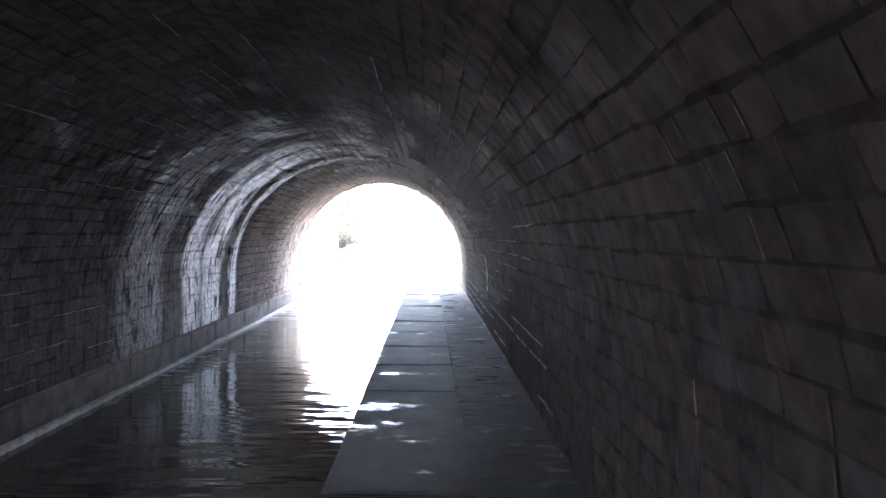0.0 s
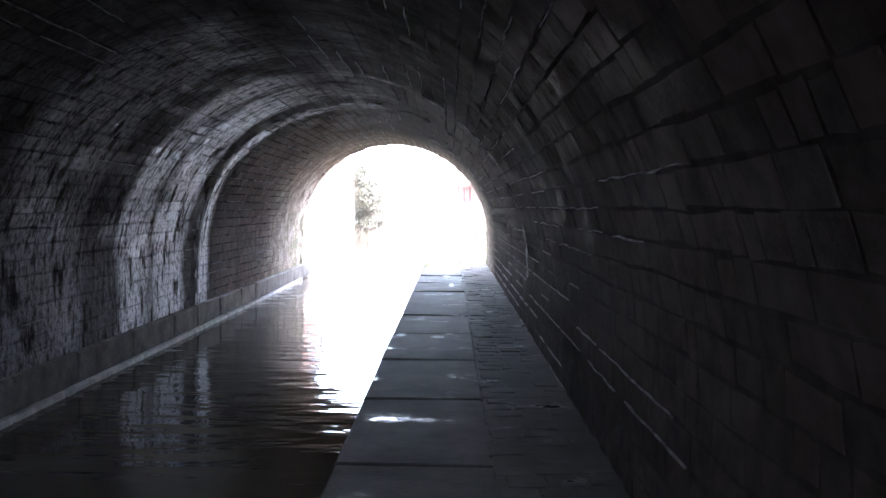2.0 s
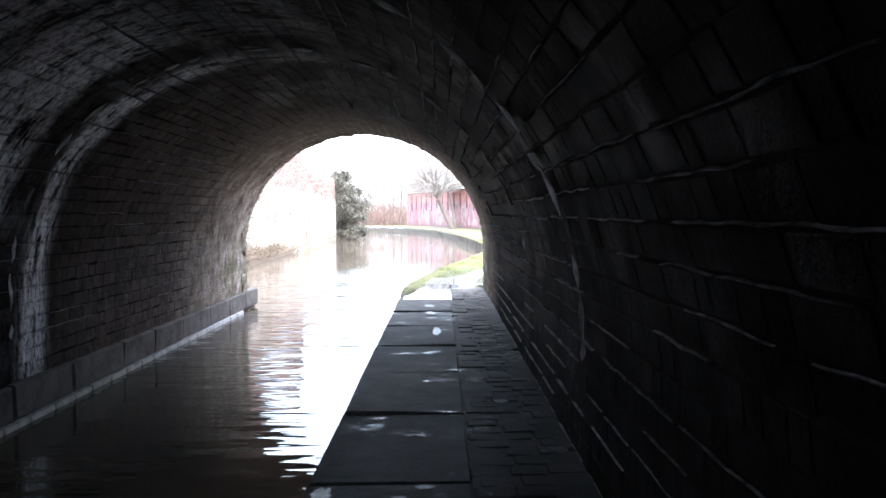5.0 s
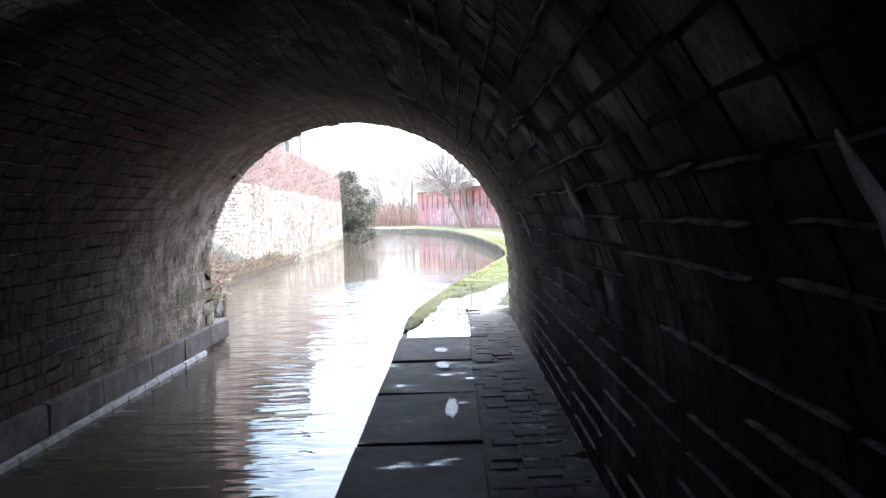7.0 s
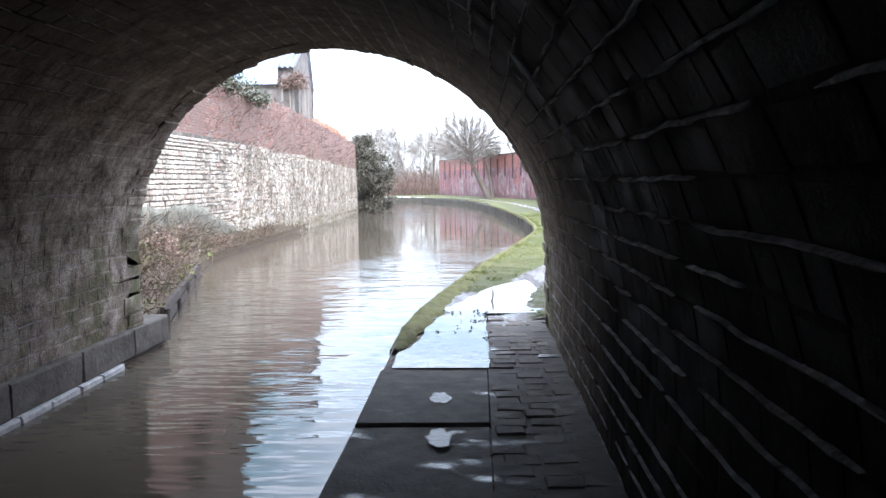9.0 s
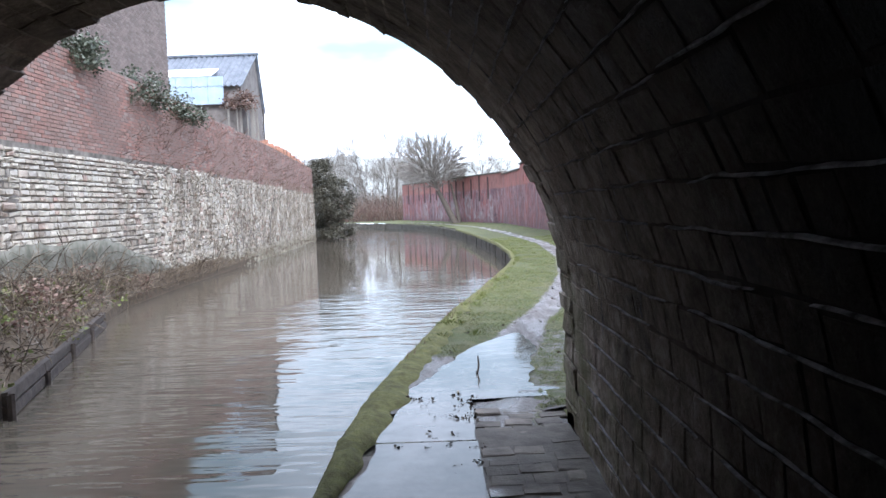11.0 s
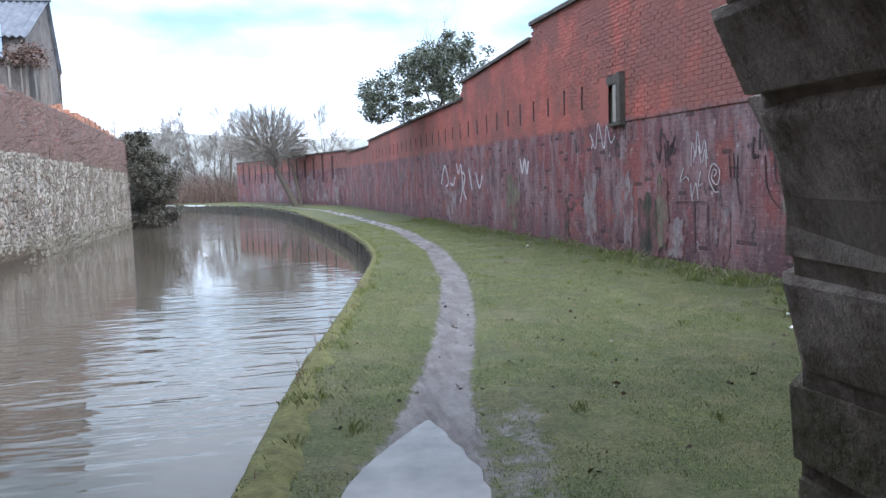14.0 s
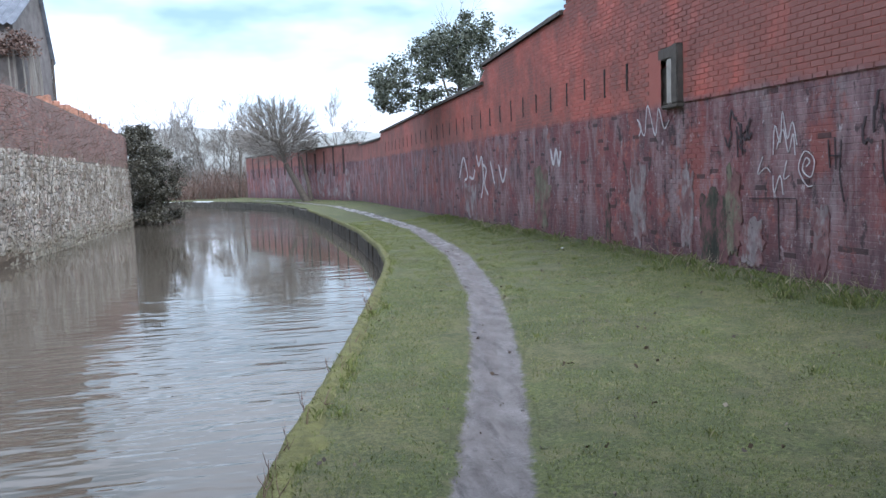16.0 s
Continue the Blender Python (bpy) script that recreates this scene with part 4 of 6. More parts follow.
def brick_run(name, line, y0, y1, z0, top, mat, joint, parent_label, skip=None, bw=0.225, bh=0.075, proud=0.007, single=None, side=-1, thick=0.4, seed=1, coat=-9.0):
    """A brick wall along a plan line: a mortar core with every brick on its face. side: -1 faces left, 1 faces right."""
    V, F = [], []
    ys = list(np.arange(y0, y1, 1.0)) + [y1]
    for yy in ys:
        x = lerp_line(line, yy)
        for dx, z in ((0, z0 - 0.4), (0, top(yy) - 0.02), (-side * thick, top(yy) - 0.02), (-side * thick, z0 - 0.4)):
            V.append((x + dx, yy, z))
    for r in range(len(ys) - 1):
        for k in range(4):
            a, b = r * 4 + k, r * 4 + (k + 1) % 4
            if skip and k == 0 and skip(ys[r] + 0.5, None):
                continue
            F.append((a, b, b + 4, a + 4))
    F += [(0, 1, 2, 3), tuple(len(V) - 4 + q for q in (3, 2, 1, 0))]
    core = ob_from(name, V, F, joint)
    tagged(core, parent_label, "wall", kind="structure")
    data = [piece_mesh("brick", bw - 0.012, bh - 0.011, proud, 70 + q, mat, 0.004, 0.002) for q in range(5)]
    V, F = [], []
    rg = random.Random(seed)
    z, row = z0, 0
    while z < 5.2:
        y = y0 - (bw / 2 if row % 2 else 0)
        while y < y1:
            yc = y + bw / 2
            if y0 < yc < y1 and z + bh < top(yc) and not (skip and skip(yc, z + bh / 2)):
                x = lerp_line(line, yc)
                d = Vector((lerp_line(line, yc + 0.1) - lerp_line(line, yc - 0.1), 0.2, 0)).normalized()
                nn = Vector((side * d.y, -side * d.x, 0))
                o = (x, yc, z + bh / 2)
                if single and single(yc, z):
                    piece("brick", data[rg.randrange(5)], o, d, (0, 0, 1), nn, core)
                elif rg.random() > 0.004:
                    block(V, F, o, d, (0, 0, 1), nn, bw - 0.012, bh - 0.011, proud + rg.uniform(-0.003, 0.003) if z > coat else 0.0035 + rg.uniform(-0.001, 0.001), 0.004 if z > coat else 0.003, rg, 0.002 if z > coat else 0.0006, 0.02)
            y += bw
        z += bh
        row += 1
    ob_from("bricks", V, F, mat, core)["kind"] = "stuff"
    return core


def niche_gap(y, z):
    return 34.35 < y < 35.4 and (z is None or 2.42 < z < 3.34)


wall_r = brick_run("wall_east", WALL_R, 23.0, 93.0, -0.05, wall_top, M_BRICK, M_JOINT, "tall red brick boundary wall with flaking maroon paint below", skip=niche_gap,
                   single=lambda y, z: 29.2 < y < 32.6 and 2.5 < z < 3.95, seed=31, coat=2.4)

# backing of the wall bay with the blocked opening
V, F = [], []
xw = lerp_line(WALL_R, 34.9)


def bay(V, F, inset, y0, y1, z0, z1):
    """A block of wall whose face follows the wall's line."""
    i = len(V)
    V += [(lerp_line(WALL_R, y) + d, y, z) for z in (z0, z1) for y in (y0, y1) for d in (inset, 0.4)]
    F += [tuple(i + k for k in f) for f in ((0, 2, 3, 1), (4, 5, 7, 6), (0, 1, 5, 4), (2, 6, 7, 3), (0, 4, 6, 2), (1, 3, 7, 5))]



bay(V, F, 0.004, 34.0, 36.0, -0.4, 2.42)
bay(V, F, 0.004, 34.0, 36.0, 3.34, 4.9)
bay(V, F, 0.22, 34.0, 36.0, 2.42, 3.34)
bay(V, F, 0.004, 34.0, 34.37, 2.42, 3.34)
bay(V, F, 0.004, 35.39, 36.0, 2.42, 3.34)
ob_from("bay_core", V, F, M_JOINT, wall_r)
opening = tagged(new("blocked_opening"), "small blocked opening in the brick wall with stone jambs", "opening")
opening.location = (xw, 34.88, 2.45)
for nm, y0, y1, z0, z1, x0, x1, mt, lb in (("jamb", 34.37, 34.56, 2.45, 3.33, -0.07, 0.24, M_DARK_STONE, "blackened stone jamb"),
                                           ("inner_reveal", 34.565, 34.80, 2.46, 3.14, -0.02, 0.24, M_PALE_STONE, "pale stone reveal"),
                                           ("blocking", 34.81, 35.36, 2.46, 3.05, 0.06, 0.24, M_DARK_STONE, "sooty infill slab"),
                                           ("lintel", 34.57, 35.38, 3.15, 3.33, -0.01, 0.24, M_DARK_STONE, "sooty stone lintel"),
                                           ("sill", 34.33, 34.85, 2.38, 2.445, -0.09, 0.2, M_DARK_STONE, "dark stone sill")):
    bm = bmesh.new()
    bmesh.ops.create_cube(bm, size=1.0)
    bmesh.ops.scale(bm, vec=(x1 - x0, y1 - y0, z1 - z0), verts=bm.verts)
    bmesh.ops.bevel(bm, geom=bm.edges[:], offset=0.015, segments=2, affect="EDGES")
    bmesh.ops.translate(bm, vec=((x0 + x1) / 2, (y0 + y1) / 2 - 34.88, (z0 + z1) / 2 - 2.45), verts=bm.verts)
    part(nm, bm, mt, opening, lb)


def wall_frame(y, z, out):
    """A place on the east wall's face, out metres proud, and the ways along it and off it."""
    d = Vector((lerp_line(WALL_R, y + 0.1) - lerp_line(WALL_R, y - 0.1), 0.2, 0)).normalized()
    nn = Vector((-d.y, d.x, 0))
    return Vector((lerp_line(WALL_R, y), y, z)) + nn * (out + 0.012), d, nn


# coping, in stepped runs
rng = random.Random(33)
for ya, yb in ((23.0, 38.72), (38.78, 44.27), (44.33, 61.45), (61.55, 69.0), (69.0, 92.9)):
    y = ya
    while y < yb - 0.05:
        w = min(0.9, yb - y)
        o, d, nn = wall_frame(y + w / 2, 0, 0)
        za, zb = wall_top(min(max(y, ya), yb)), wall_top(min(y + w, yb) - 0.001)
        up = Vector((d.x * w, d.y * w, zb - za)).normalized()
        V, F = [], []
        block(V, F, Vector((o.x, o.y, (za + zb) / 2 - 0.02)) - nn * 0.19, up, -nn, Vector((0, 0, 1)), w - 0.012, 0.52, 0.10, 0.02, rng, 0.006, 0.0)
        ob_from("coping_stone", V, F, M_DARK_STONE, wall_r)
        y += w
# brick course that oversails at the paint line, and narrow weep slots
y = 23.05
while y < 34.2:
    w = min(0.225, 34.3 - y)
    o, d, nn = wall_frame(y + w / 2, 2.475, 0.0)
    V, F = [], []
    block(V, F, o, d, (0, 0, 1), nn, w - 0.010, 0.06, 0.016 + rng.uniform(-0.004, 0.004), 0.005, rng, 0.003)
    ob_from("oversailing_brick", V, F, M_BRICK, wall_r)
    y += 0.225
# flat near-black plates: the shade inside the weep slots, put in as colour
for i in range(30):
    y = 36.1 + 0.86 * i
    if y > 61:
        break
    o, d, nn = wall_frame(y, 3.04 - 0.006 * i, -0.008)
    V, F = [], []
    block(V, F, o, d, (0, 0, 1), nn, 0.05, 0.46 + 0.06 * math.sin(i * 2.1), 0.012, 0.003, rng, 0.003)
    ob_from("weep_slot", V, F, M_BLACK, wall_r)
# tall dark plates stand for the shade of recesses not cut into the brick
for i in range(13):
    y = 71.5 + 1.62 * i
    if y > 92:
        break
    o, d, nn = wall_frame(y, 2.55, -0.008)
    V, F = [], []
    block(V, F, o, d, (0, 0, 1), nn, 0.28, 1.55 + 0.3 * math.sin(i * 1.7), 0.014, 0.003, rng, 0.01)
    ob_from("recess", V, F, M_RECESS, wall_r)


def patch(name, y, z, w, h, mat, seed, out=0.004, label=""):
    """A ragged skin of old render on the wall."""
    o, d, nn = wall_frame(y, z, out)
    V, F = [], []
    k = 110
    for lift in (-0.02, 0.0):
        for q in range(k):
            a = 2 * math.pi * q / k
            f = 0.95 + 0.35 * noise.noise((math.cos(a) * 1.6, math.sin(a) * 1.6, seed)) + 0.26 * noise.noise((math.cos(a) * 4, math.sin(a) * 4, seed)) + 0.07 * noise.noise((math.cos(a) * 14, math.sin(a) * 14, seed))
            f = max(0.3, f)
            sq = 0.5 + 0.5 * max(abs(math.cos(a)), abs(math.sin(a)))
            V.append(o + d * (w / 2 * math.cos(a) / sq * f) + Vector((0, 0, 1)) * (h / 2 * math.sin(a) / sq * f) + nn * lift)
    F.append(tuple(range(k, 2 * k)))
    F += [(q, (q + 1) % k, k + (q + 1) % k, k + q) for q in range(k)]
    return ob_from(name, V, F, mat, wall_r, label)


patch("render_patch", 33.55, 0.60, 0.80, 1.20, M_DAMP, 3.0, 0.004, "black damp render patch")
patch("render_patch", 33.12, 0.85, 0.36, 1.20, M_RENDER_GREEN, 1.0, 0.008, "algae-stained render patch")
patch("render_patch", 32.72, 0.45, 0.50, 0.62, M_RENDER, 2.0, 0.007, "grey render patch")
patch("render_patch", 34.25, 0.85, 0.34, 1.40, M_RENDER, 4.0, 0.004, "pale grey render patch")
patch("render_patch", 35.75, 0.88, 0.66, 1.30, M_RENDER, 5.0, 0.004, "pale grey render patch")
patch("render_patch", 36.9, 0.55, 0.22, 0.90, M_DAMP, 6.5, 0.006, "black damp render patch")
patch("render_patch", 31.45, 0.60, 0.30, 0.75, M_RENDER, 8.0, 0.004, "pale grey render patch")
patch("render_patch", 40.2, 0.95, 1.1, 1.3, M_RENDER_GREEN, 6.0, 0.004, "algae-stained render patch")
patch("render_patch", 46.0, 0.75, 1.2, 1.1, M_RENDER, 7.0, 0.004, "pale grey render patch")
patch("render_patch", 73.2, 0.6, 2.2, 0.6, M_RENDER, 9.0, 0.004, "pale grey render patch")
for k, (py, pz, pw, ph) in enumerate(((71.0, 1.2, 0.9, 1.7), (75.5, 1.3, 1.3, 1.9), (78.8, 1.1, 1.0, 1.5), (82.0, 1.2, 1.6, 1.8), (86.0, 1.0, 1.5, 1.4))):
    patch("render_patch", py, pz, pw, ph, M_RENDER, 10.0 + k, 0.004, "pale grey render patch")


def tag_line(y, z, w, h, seed, mat, thick=0.02, loops=5, out=0.006):
    """An unreadable sprayed scribble: one ribbon that loops over the bricks."""
    rg = random.Random(seed)
    sign = new("graffiti")
    for q in range(loops):
        V, F = [], []
        a0, turn = rg.uniform(0, 6.28), rg.choice((-1, 1)) * rg.uniform(2.2, 5.5)
        cy, cz = y + w * (0.5 - (q + 0.5) / loops), z + rg.uniform(-0.15, 0.15) * h
        ry, rz = w / loops * rg.uniform(0.35, 0.8), h * rg.uniform(0.22, 0.55)
        pts = [wall_frame(cy + ry * math.cos(a0 + turn * u / 11), cz + rz * math.sin(a0 + turn * u / 11) * (0.7 + 0.3 * math.cos(u)), out) for u in range(12)]
        i0 = len(V)
        for k, (o, d, nn) in enumerate(pts):
            p0, p1 = pts[max(k - 1, 0)][0], pts[min(k + 1, len(pts) - 1)][0]
            t = (p1 - p0).normalized()
            e = t.cross(nn).normalized() * thick / 2
            V += [o - e, o + e, o + e - nn * 0.006, o - e - nn * 0.006]
        for k in range(len(pts) - 1):
            a = i0 + 4 * k
            for c in range(4):
                F.append((a + c, a + (c + 1) % 4, a + 4 + (c + 1) % 4, a + 4 + c))
        ob_from("stroke", V, F, mat, sign)
    return tagged(sign, "unreadable sprayed graffiti scribble on the brick wall", "graffiti", group="graffiti on the wall")


def sprayed(strokes, mat, thick, label):
    """Graffiti from a few drawn strokes of (y, z) on the wall, each rounded through its points."""
    sign = new("graffiti")
    for line in strokes:
        fine = []
        for k in range(len(line) - 1):
            p0, p1, p2, p3 = line[max(k - 1, 0)], line[k], line[k + 1], line[min(k + 2, len(line) - 1)]
            for q in range(5):
                u = q / 5
                fine.append([0.5 * (2 * p1[c] + (p2[c] - p0[c]) * u + (2 * p0[c] - 5 * p1[c] + 4 * p2[c] - p3[c]) * u * u + (3 * p1[c] - p0[c] - 3 * p2[c] + p3[c]) * u ** 3) for c in (0, 1)])
        fine.append(line[-1])
        V, F = [], []
        pts = [wall_frame(y, z, 0.006) for y, z in fine]
        for k, (o, d, nn) in enumerate(pts):
            t = (pts[min(k + 1, len(pts) - 1)][0] - pts[max(k - 1, 0)][0]).normalized()
            e = t.cross(nn).normalized() * thick / 2
            V += [o - e, o + e, o + e - nn * 0.006, o - e - nn * 0.006]
        for k in range(len(pts) - 1):
            for c in range(4):
                F.append((4 * k + c, 4 * k + (c + 1) % 4, 4 * k + 4 + (c + 1) % 4, 4 * k + 4 + c))
        ob_from("stroke", V, F, mat, sign)
    return tagged(sign, label, "graffiti", group="graffiti on the wall")


sprayed([[(35.69, 2.22), (35.51, 2.02), (35.40, 2.50), (35.17, 2.0), (35.06, 2.42), (34.90, 2.10), (34.74, 2.21)], [(35.75, 2.30), (35.62, 2.16), (35.70, 2.02)]],
        M_SPRAY, 0.020, "pale looping graffiti scrawl under the blocked opening")
sprayed([[(32.30, 1.60), (32.27, 1.96), (32.17, 1.74), (32.13, 2.12), (32.04, 1.78), (31.95, 1.98), (31.87, 1.70)], [(32.24, 1.66), (32.12, 1.90), (32.02, 1.62), (31.94, 1.84), (31.90, 1.58)],
         [(31.71, 1.44), (31.65, 1.50), (31.72, 1.54), (31.77, 1.40), (31.63, 1.32), (31.58, 1.52), (31.74, 1.62), (31.84, 1.42), (31.70, 1.22), (31.60, 1.22)],
         [(32.50, 1.58), (32.60, 1.36), (32.44, 1.44), (32.35, 1.38)], [(32.30, 1.34), (32.28, 1.12), (32.17, 1.34), (32.11, 1.10)], [(32.05, 1.52), (32.10, 1.30), (32.00, 1.34)]],
        M_SPRAY, 0.014, "crown-shaped pale graffiti tag with a spiral on the wall")
sprayed([[(30.59, 1.70), (30.57, 1.35), (30.46, 1.14), (30.23, 1.0), (30.06, 1.12)], [(30.43, 1.90), (30.39, 1.42), (30.29, 1.33), (30.26, 1.56), (30.10, 1.72), (29.95, 1.40), (29.85, 1.85)]],
        M_DARK_SPRAY, 0.018, "large dark looping graffiti strokes on the painted brick")
sprayed([[(32.77, 1.04), (32.3, 1.06), (31.88, 1.06)], [(31.87, 1.05), (31.86, 0.69)], [(32.20, 1.06), (32.19, 0.6), (32.17, 0.27)]],
        M_DARK_SPRAY, 0.012, "thin dark drawn square outline on the painted brick")
sprayed([[(33.04, 2.0), (33.02, 1.59)], [(32.94, 1.96), (32.92, 1.62)], [(32.86, 1.94), (32.98, 1.74), (32.84, 1.66)], [(31.36, 1.74), (31.33, 1.42)], [(31.26, 1.76), (31.24, 1.40)], [(31.16, 1.72), (31.18, 1.36), (31.11, 1.04)], [(31.36, 1.56), (31.16, 1.55)]],
        M_DARK_SPRAY, 0.020, "short dark graffiti bars on the painted brick")
sprayed([[(29.75, 0.90), (29.68, 1.18), (29.60, 0.92), (29.52, 1.18), (29.46, 0.92)], [(29.38, 1.05), (29.28, 0.92)], [(29.36, 1.2), (29.34, 1.17)], [(29.22, 1.1), (29.06, 1.1), (29.2, 0.9), (29.0, 0.94)], [(28.95, 0.9), (28.9, 1.2), (28.78, 0.88)]],
        M_SPRAY, 0.026, "white angular graffiti tag low on the wall")
sprayed([[(47.1, 1.37), (46.6, 1.98), (46.2, 1.44), (46.5, 1.3)], [(46.0, 1.4), (45.6, 1.35), (45.4, 1.6)], [(45.2, 2.0), (45.0, 1.7), (44.7, 1.95), (44.6, 1.3), (44.85, 0.8)], [(44.7, 1.75), (44.3, 1.6), (44.5, 1.2), (44.2, 0.9)], [(43.9, 1.8), (43.6, 1.2)], [(43.2, 1.7), (42.9, 1.25), (42.6, 1.6)]],
        M_SPRAY, 0.07, "white blocky graffiti lettering too worn to read")
sprayed([[(39.6, 1.96), (39.45, 1.62), (39.3, 1.94), (39.15, 1.6), (39.05, 1.9)]], M_SPRAY, 0.07, "small white graffiti blot on the wall")
tag_line(33.0, 1.95, 0.6, 0.5, 9, M_DARK_SPRAY, 0.03, 5)
tag_line(30.6, 1.9, 0.5, 0.6, 10, M_DARK_SPRAY, 0.03, 4)


# ---- far-side wall: rubble below, old brick above ----
def top_l(y):
    return 4.75 - 0.02 * (y - 32) if y < 36 else 4.68 - 0.030 * (y - 36)


def split_l(y):
    return 2.78 - 0.016 * max(0.0, y - 34)


V, F = [], []
ys = list(np.arange(23.0, 63.0, 1.0)) + [63.0]
for yy in ys:
    x = lerp_line(WALL_L, yy)
    for dx, z in ((0, -1.2), (0, split_l(yy)), (-0.55, split_l(yy)), (-0.55, -1.2)):
        V.append((x + dx, yy, z))
for r in range(len(ys) - 1):
    for k in range(4):
        a, b = r * 4 + k, r * 4 + (k + 1) % 4
        F.append((a, b, b + 4, a + 4))
F += [(0, 1, 2, 3), tuple(len(V) - 4 + q for q in (3, 2, 1, 0))]
wall_l = tagged(ob_from("wall_west", V, F, M_PALE_JOINT), "weathered rubble stone canal wall, pale and streaked", "wall", kind="structure")
rng = random.Random(41)
stone_data = [piece_mesh("stone", 0.30, 0.13, 0.03, 140 + q, M_RUBBLE, 0.022, 0.014) for q in range(8)]
V, F = [], []
z = -0.5
while z < 2.75:
    h = rng.uniform(0.08, 0.15)
    y = 23.2 + rng.uniform(0, 0.3)
    while y < 62.9:
        coursed = y < 36.5
        w = rng.uniform(0.13, 0.36) if coursed else rng.uniform(0.11, 0.3)
        yc = y + w / 2
        if z + h < split_l(yc) + 0.03:
            x = lerp_line(WALL_L, yc)
            d = Vector((lerp_line(WALL_L, yc + 0.1) - lerp_line(WALL_L, yc - 0.1), 0.2, 0)).normalized()
            nn = Vector((d.y, -d.x, 0))
            zz = z + h / 2 + (0 if coursed else rng.uniform(-0.03, 0.03))
            tilt = rng.uniform(-0.05, 0.05) if coursed else rng.uniform(-0.25, 0.25)
            ux = (d * math.cos(tilt) + Vector((0, 0, math.sin(tilt)))).normalized()
            uy = nn.cross(ux)
            uy = uy if uy.z > 0 else -uy
            if 30.4 < yc < 34.2 and z > 0.55 and coursed:
                piece("stone", stone_data[rng.randrange(8)], (x, yc, zz), ux, uy, nn, wall_l, (w - 0.02) / 0.30, (h - 0.015) / 0.13)
            else:
                block(V, F, (x, yc, zz), ux, uy, nn, w - 0.02, h - 0.014 + (0 if coursed else rng.uniform(-0.01, 0.05)), rng.uniform(0.008, 0.05), 0.022, rng, 0.016, 0.05)
        y += w
    z += h
ob_from("stones", V, F, M_RUBBLE, wall_l)["kind"] = "stuff"
V, F = [], []
ys = np.arange(23.2, 37.4, 0.12)
for y in ys:
    x = lerp_line(WALL_L, y)
    top = 1.0 + 0.10 * noise.noise((1, y * 0.9, 7)) + 0.05 * noise.noise((1, y * 4, 7)) - 0.9 * max(0.0, (y - 33.5) / 3.9)
    for k in range(9):
        z = -0.6 + (top + 0.6) * k / 8
        V.append((x + 0.062 + 0.012 * noise.noise((z * 2, y * 2, 3)), y, z))
    V.append((x - 0.02, y, top + 0.01))
for r in range(len(ys) - 1):
    for k in range(9):
        a = r * 10 + k
        F.append((a, a + 10, a + 11, a + 1))
smooth(ob_from("render_skirt", V, F, M_SKIRT, wall_l, "smooth green-stained cement skirt"))
upper_l = brick_run("wall_west_upper", [(x - 0.04, y) for x, y in WALL_L], 23.0, 63.0, 2.32, top_l, M_OLD_BRICK, M_PALE_JOINT, "crumbling old red brick on top of the stone wall",
                    skip=lambda y, z: z is not None and z < split_l(y) + 0.02, side=1, thick=0.4, seed=43, proud=0.014)
rng = random.Random(44)
for i in range(26):
    y = rng.uniform(49, 60)
    o = Vector((lerp_line(WALL_L, y) - 0.2, y, top_l(y) - 0.02))
    V, F = [], []
    hh = rng.uniform(0.10, 0.34)
    a = rng.uniform(0, 3)
    block(V, F, o, (math.cos(a), math.sin(a), 0), (-math.sin(a), math.cos(a), 0), (0, 0, 1), 0.22, 0.18, hh, 0.01, rng, 0.02, 0.0)
    ob_from("loose_brick", V, F, M_POT, upper_l)


# rusty bars left standing on the far wall's top
railing = tagged(new("broken_railing"), "thin rusty bars of a broken railing on the wall", "railing")
railing.location = (-7.3, 57.0, top_l(57.0))
rng = random.Random(46)
for i in range(9):
    V, F = [], []
    yb = -3.2 + 0.8 * i + rng.uniform(-0.1, 0.1)
    zb = top_l(57 + yb) - top_l(57.0)
    tube(V, F, [(0, yb, zb - 0.1), (rng.uniform(-.03, .03), yb + rng.uniform(-.04, .04), zb + rng.uniform(0.45, 0.95))], [0.014, 0.010], 6)
    ob_from("bar", V, F, M_TIMBER, railing)


# ---- mill and shed behind the far wall ----
mill = tagged(new("mill_building"), "tall brown brick mill wall behind the canal wall", "building")
mill.location = (-9.4, 40.0, 0)
V, F = [], []
box(V, F, -8, 0.0, -9, 5.2, 0.3, 13)
ob_from("wall", V, F, M_PALE_JOINT, mill)
rng = random.Random(51)
V, F = [], []
z, row = 3.6, 0
while z < 11:
    y = -6.0 - (0.1125 if row % 2 else 0)
    while y < 5.1:
        block(V, F, (0.0, y + 0.11, z + 0.0375), (0, 1, 0), (0, 0, 1), (1, 0, 0), 0.212, 0.064, 0.012, 0.004, rng, 0.003, 0.01)
        y += 0.225
    z += 0.075
    row += 1
ob_from("bricks", V, F, M_BROWN_BRICK, mill)["kind"] = "stuff"
V, F = [], []
box(V, F, -8.2, 0.12, -9.2, 5.3, 13.0, 13.25)
ob_from("roof", V, F, M_DARK_STONE, mill)

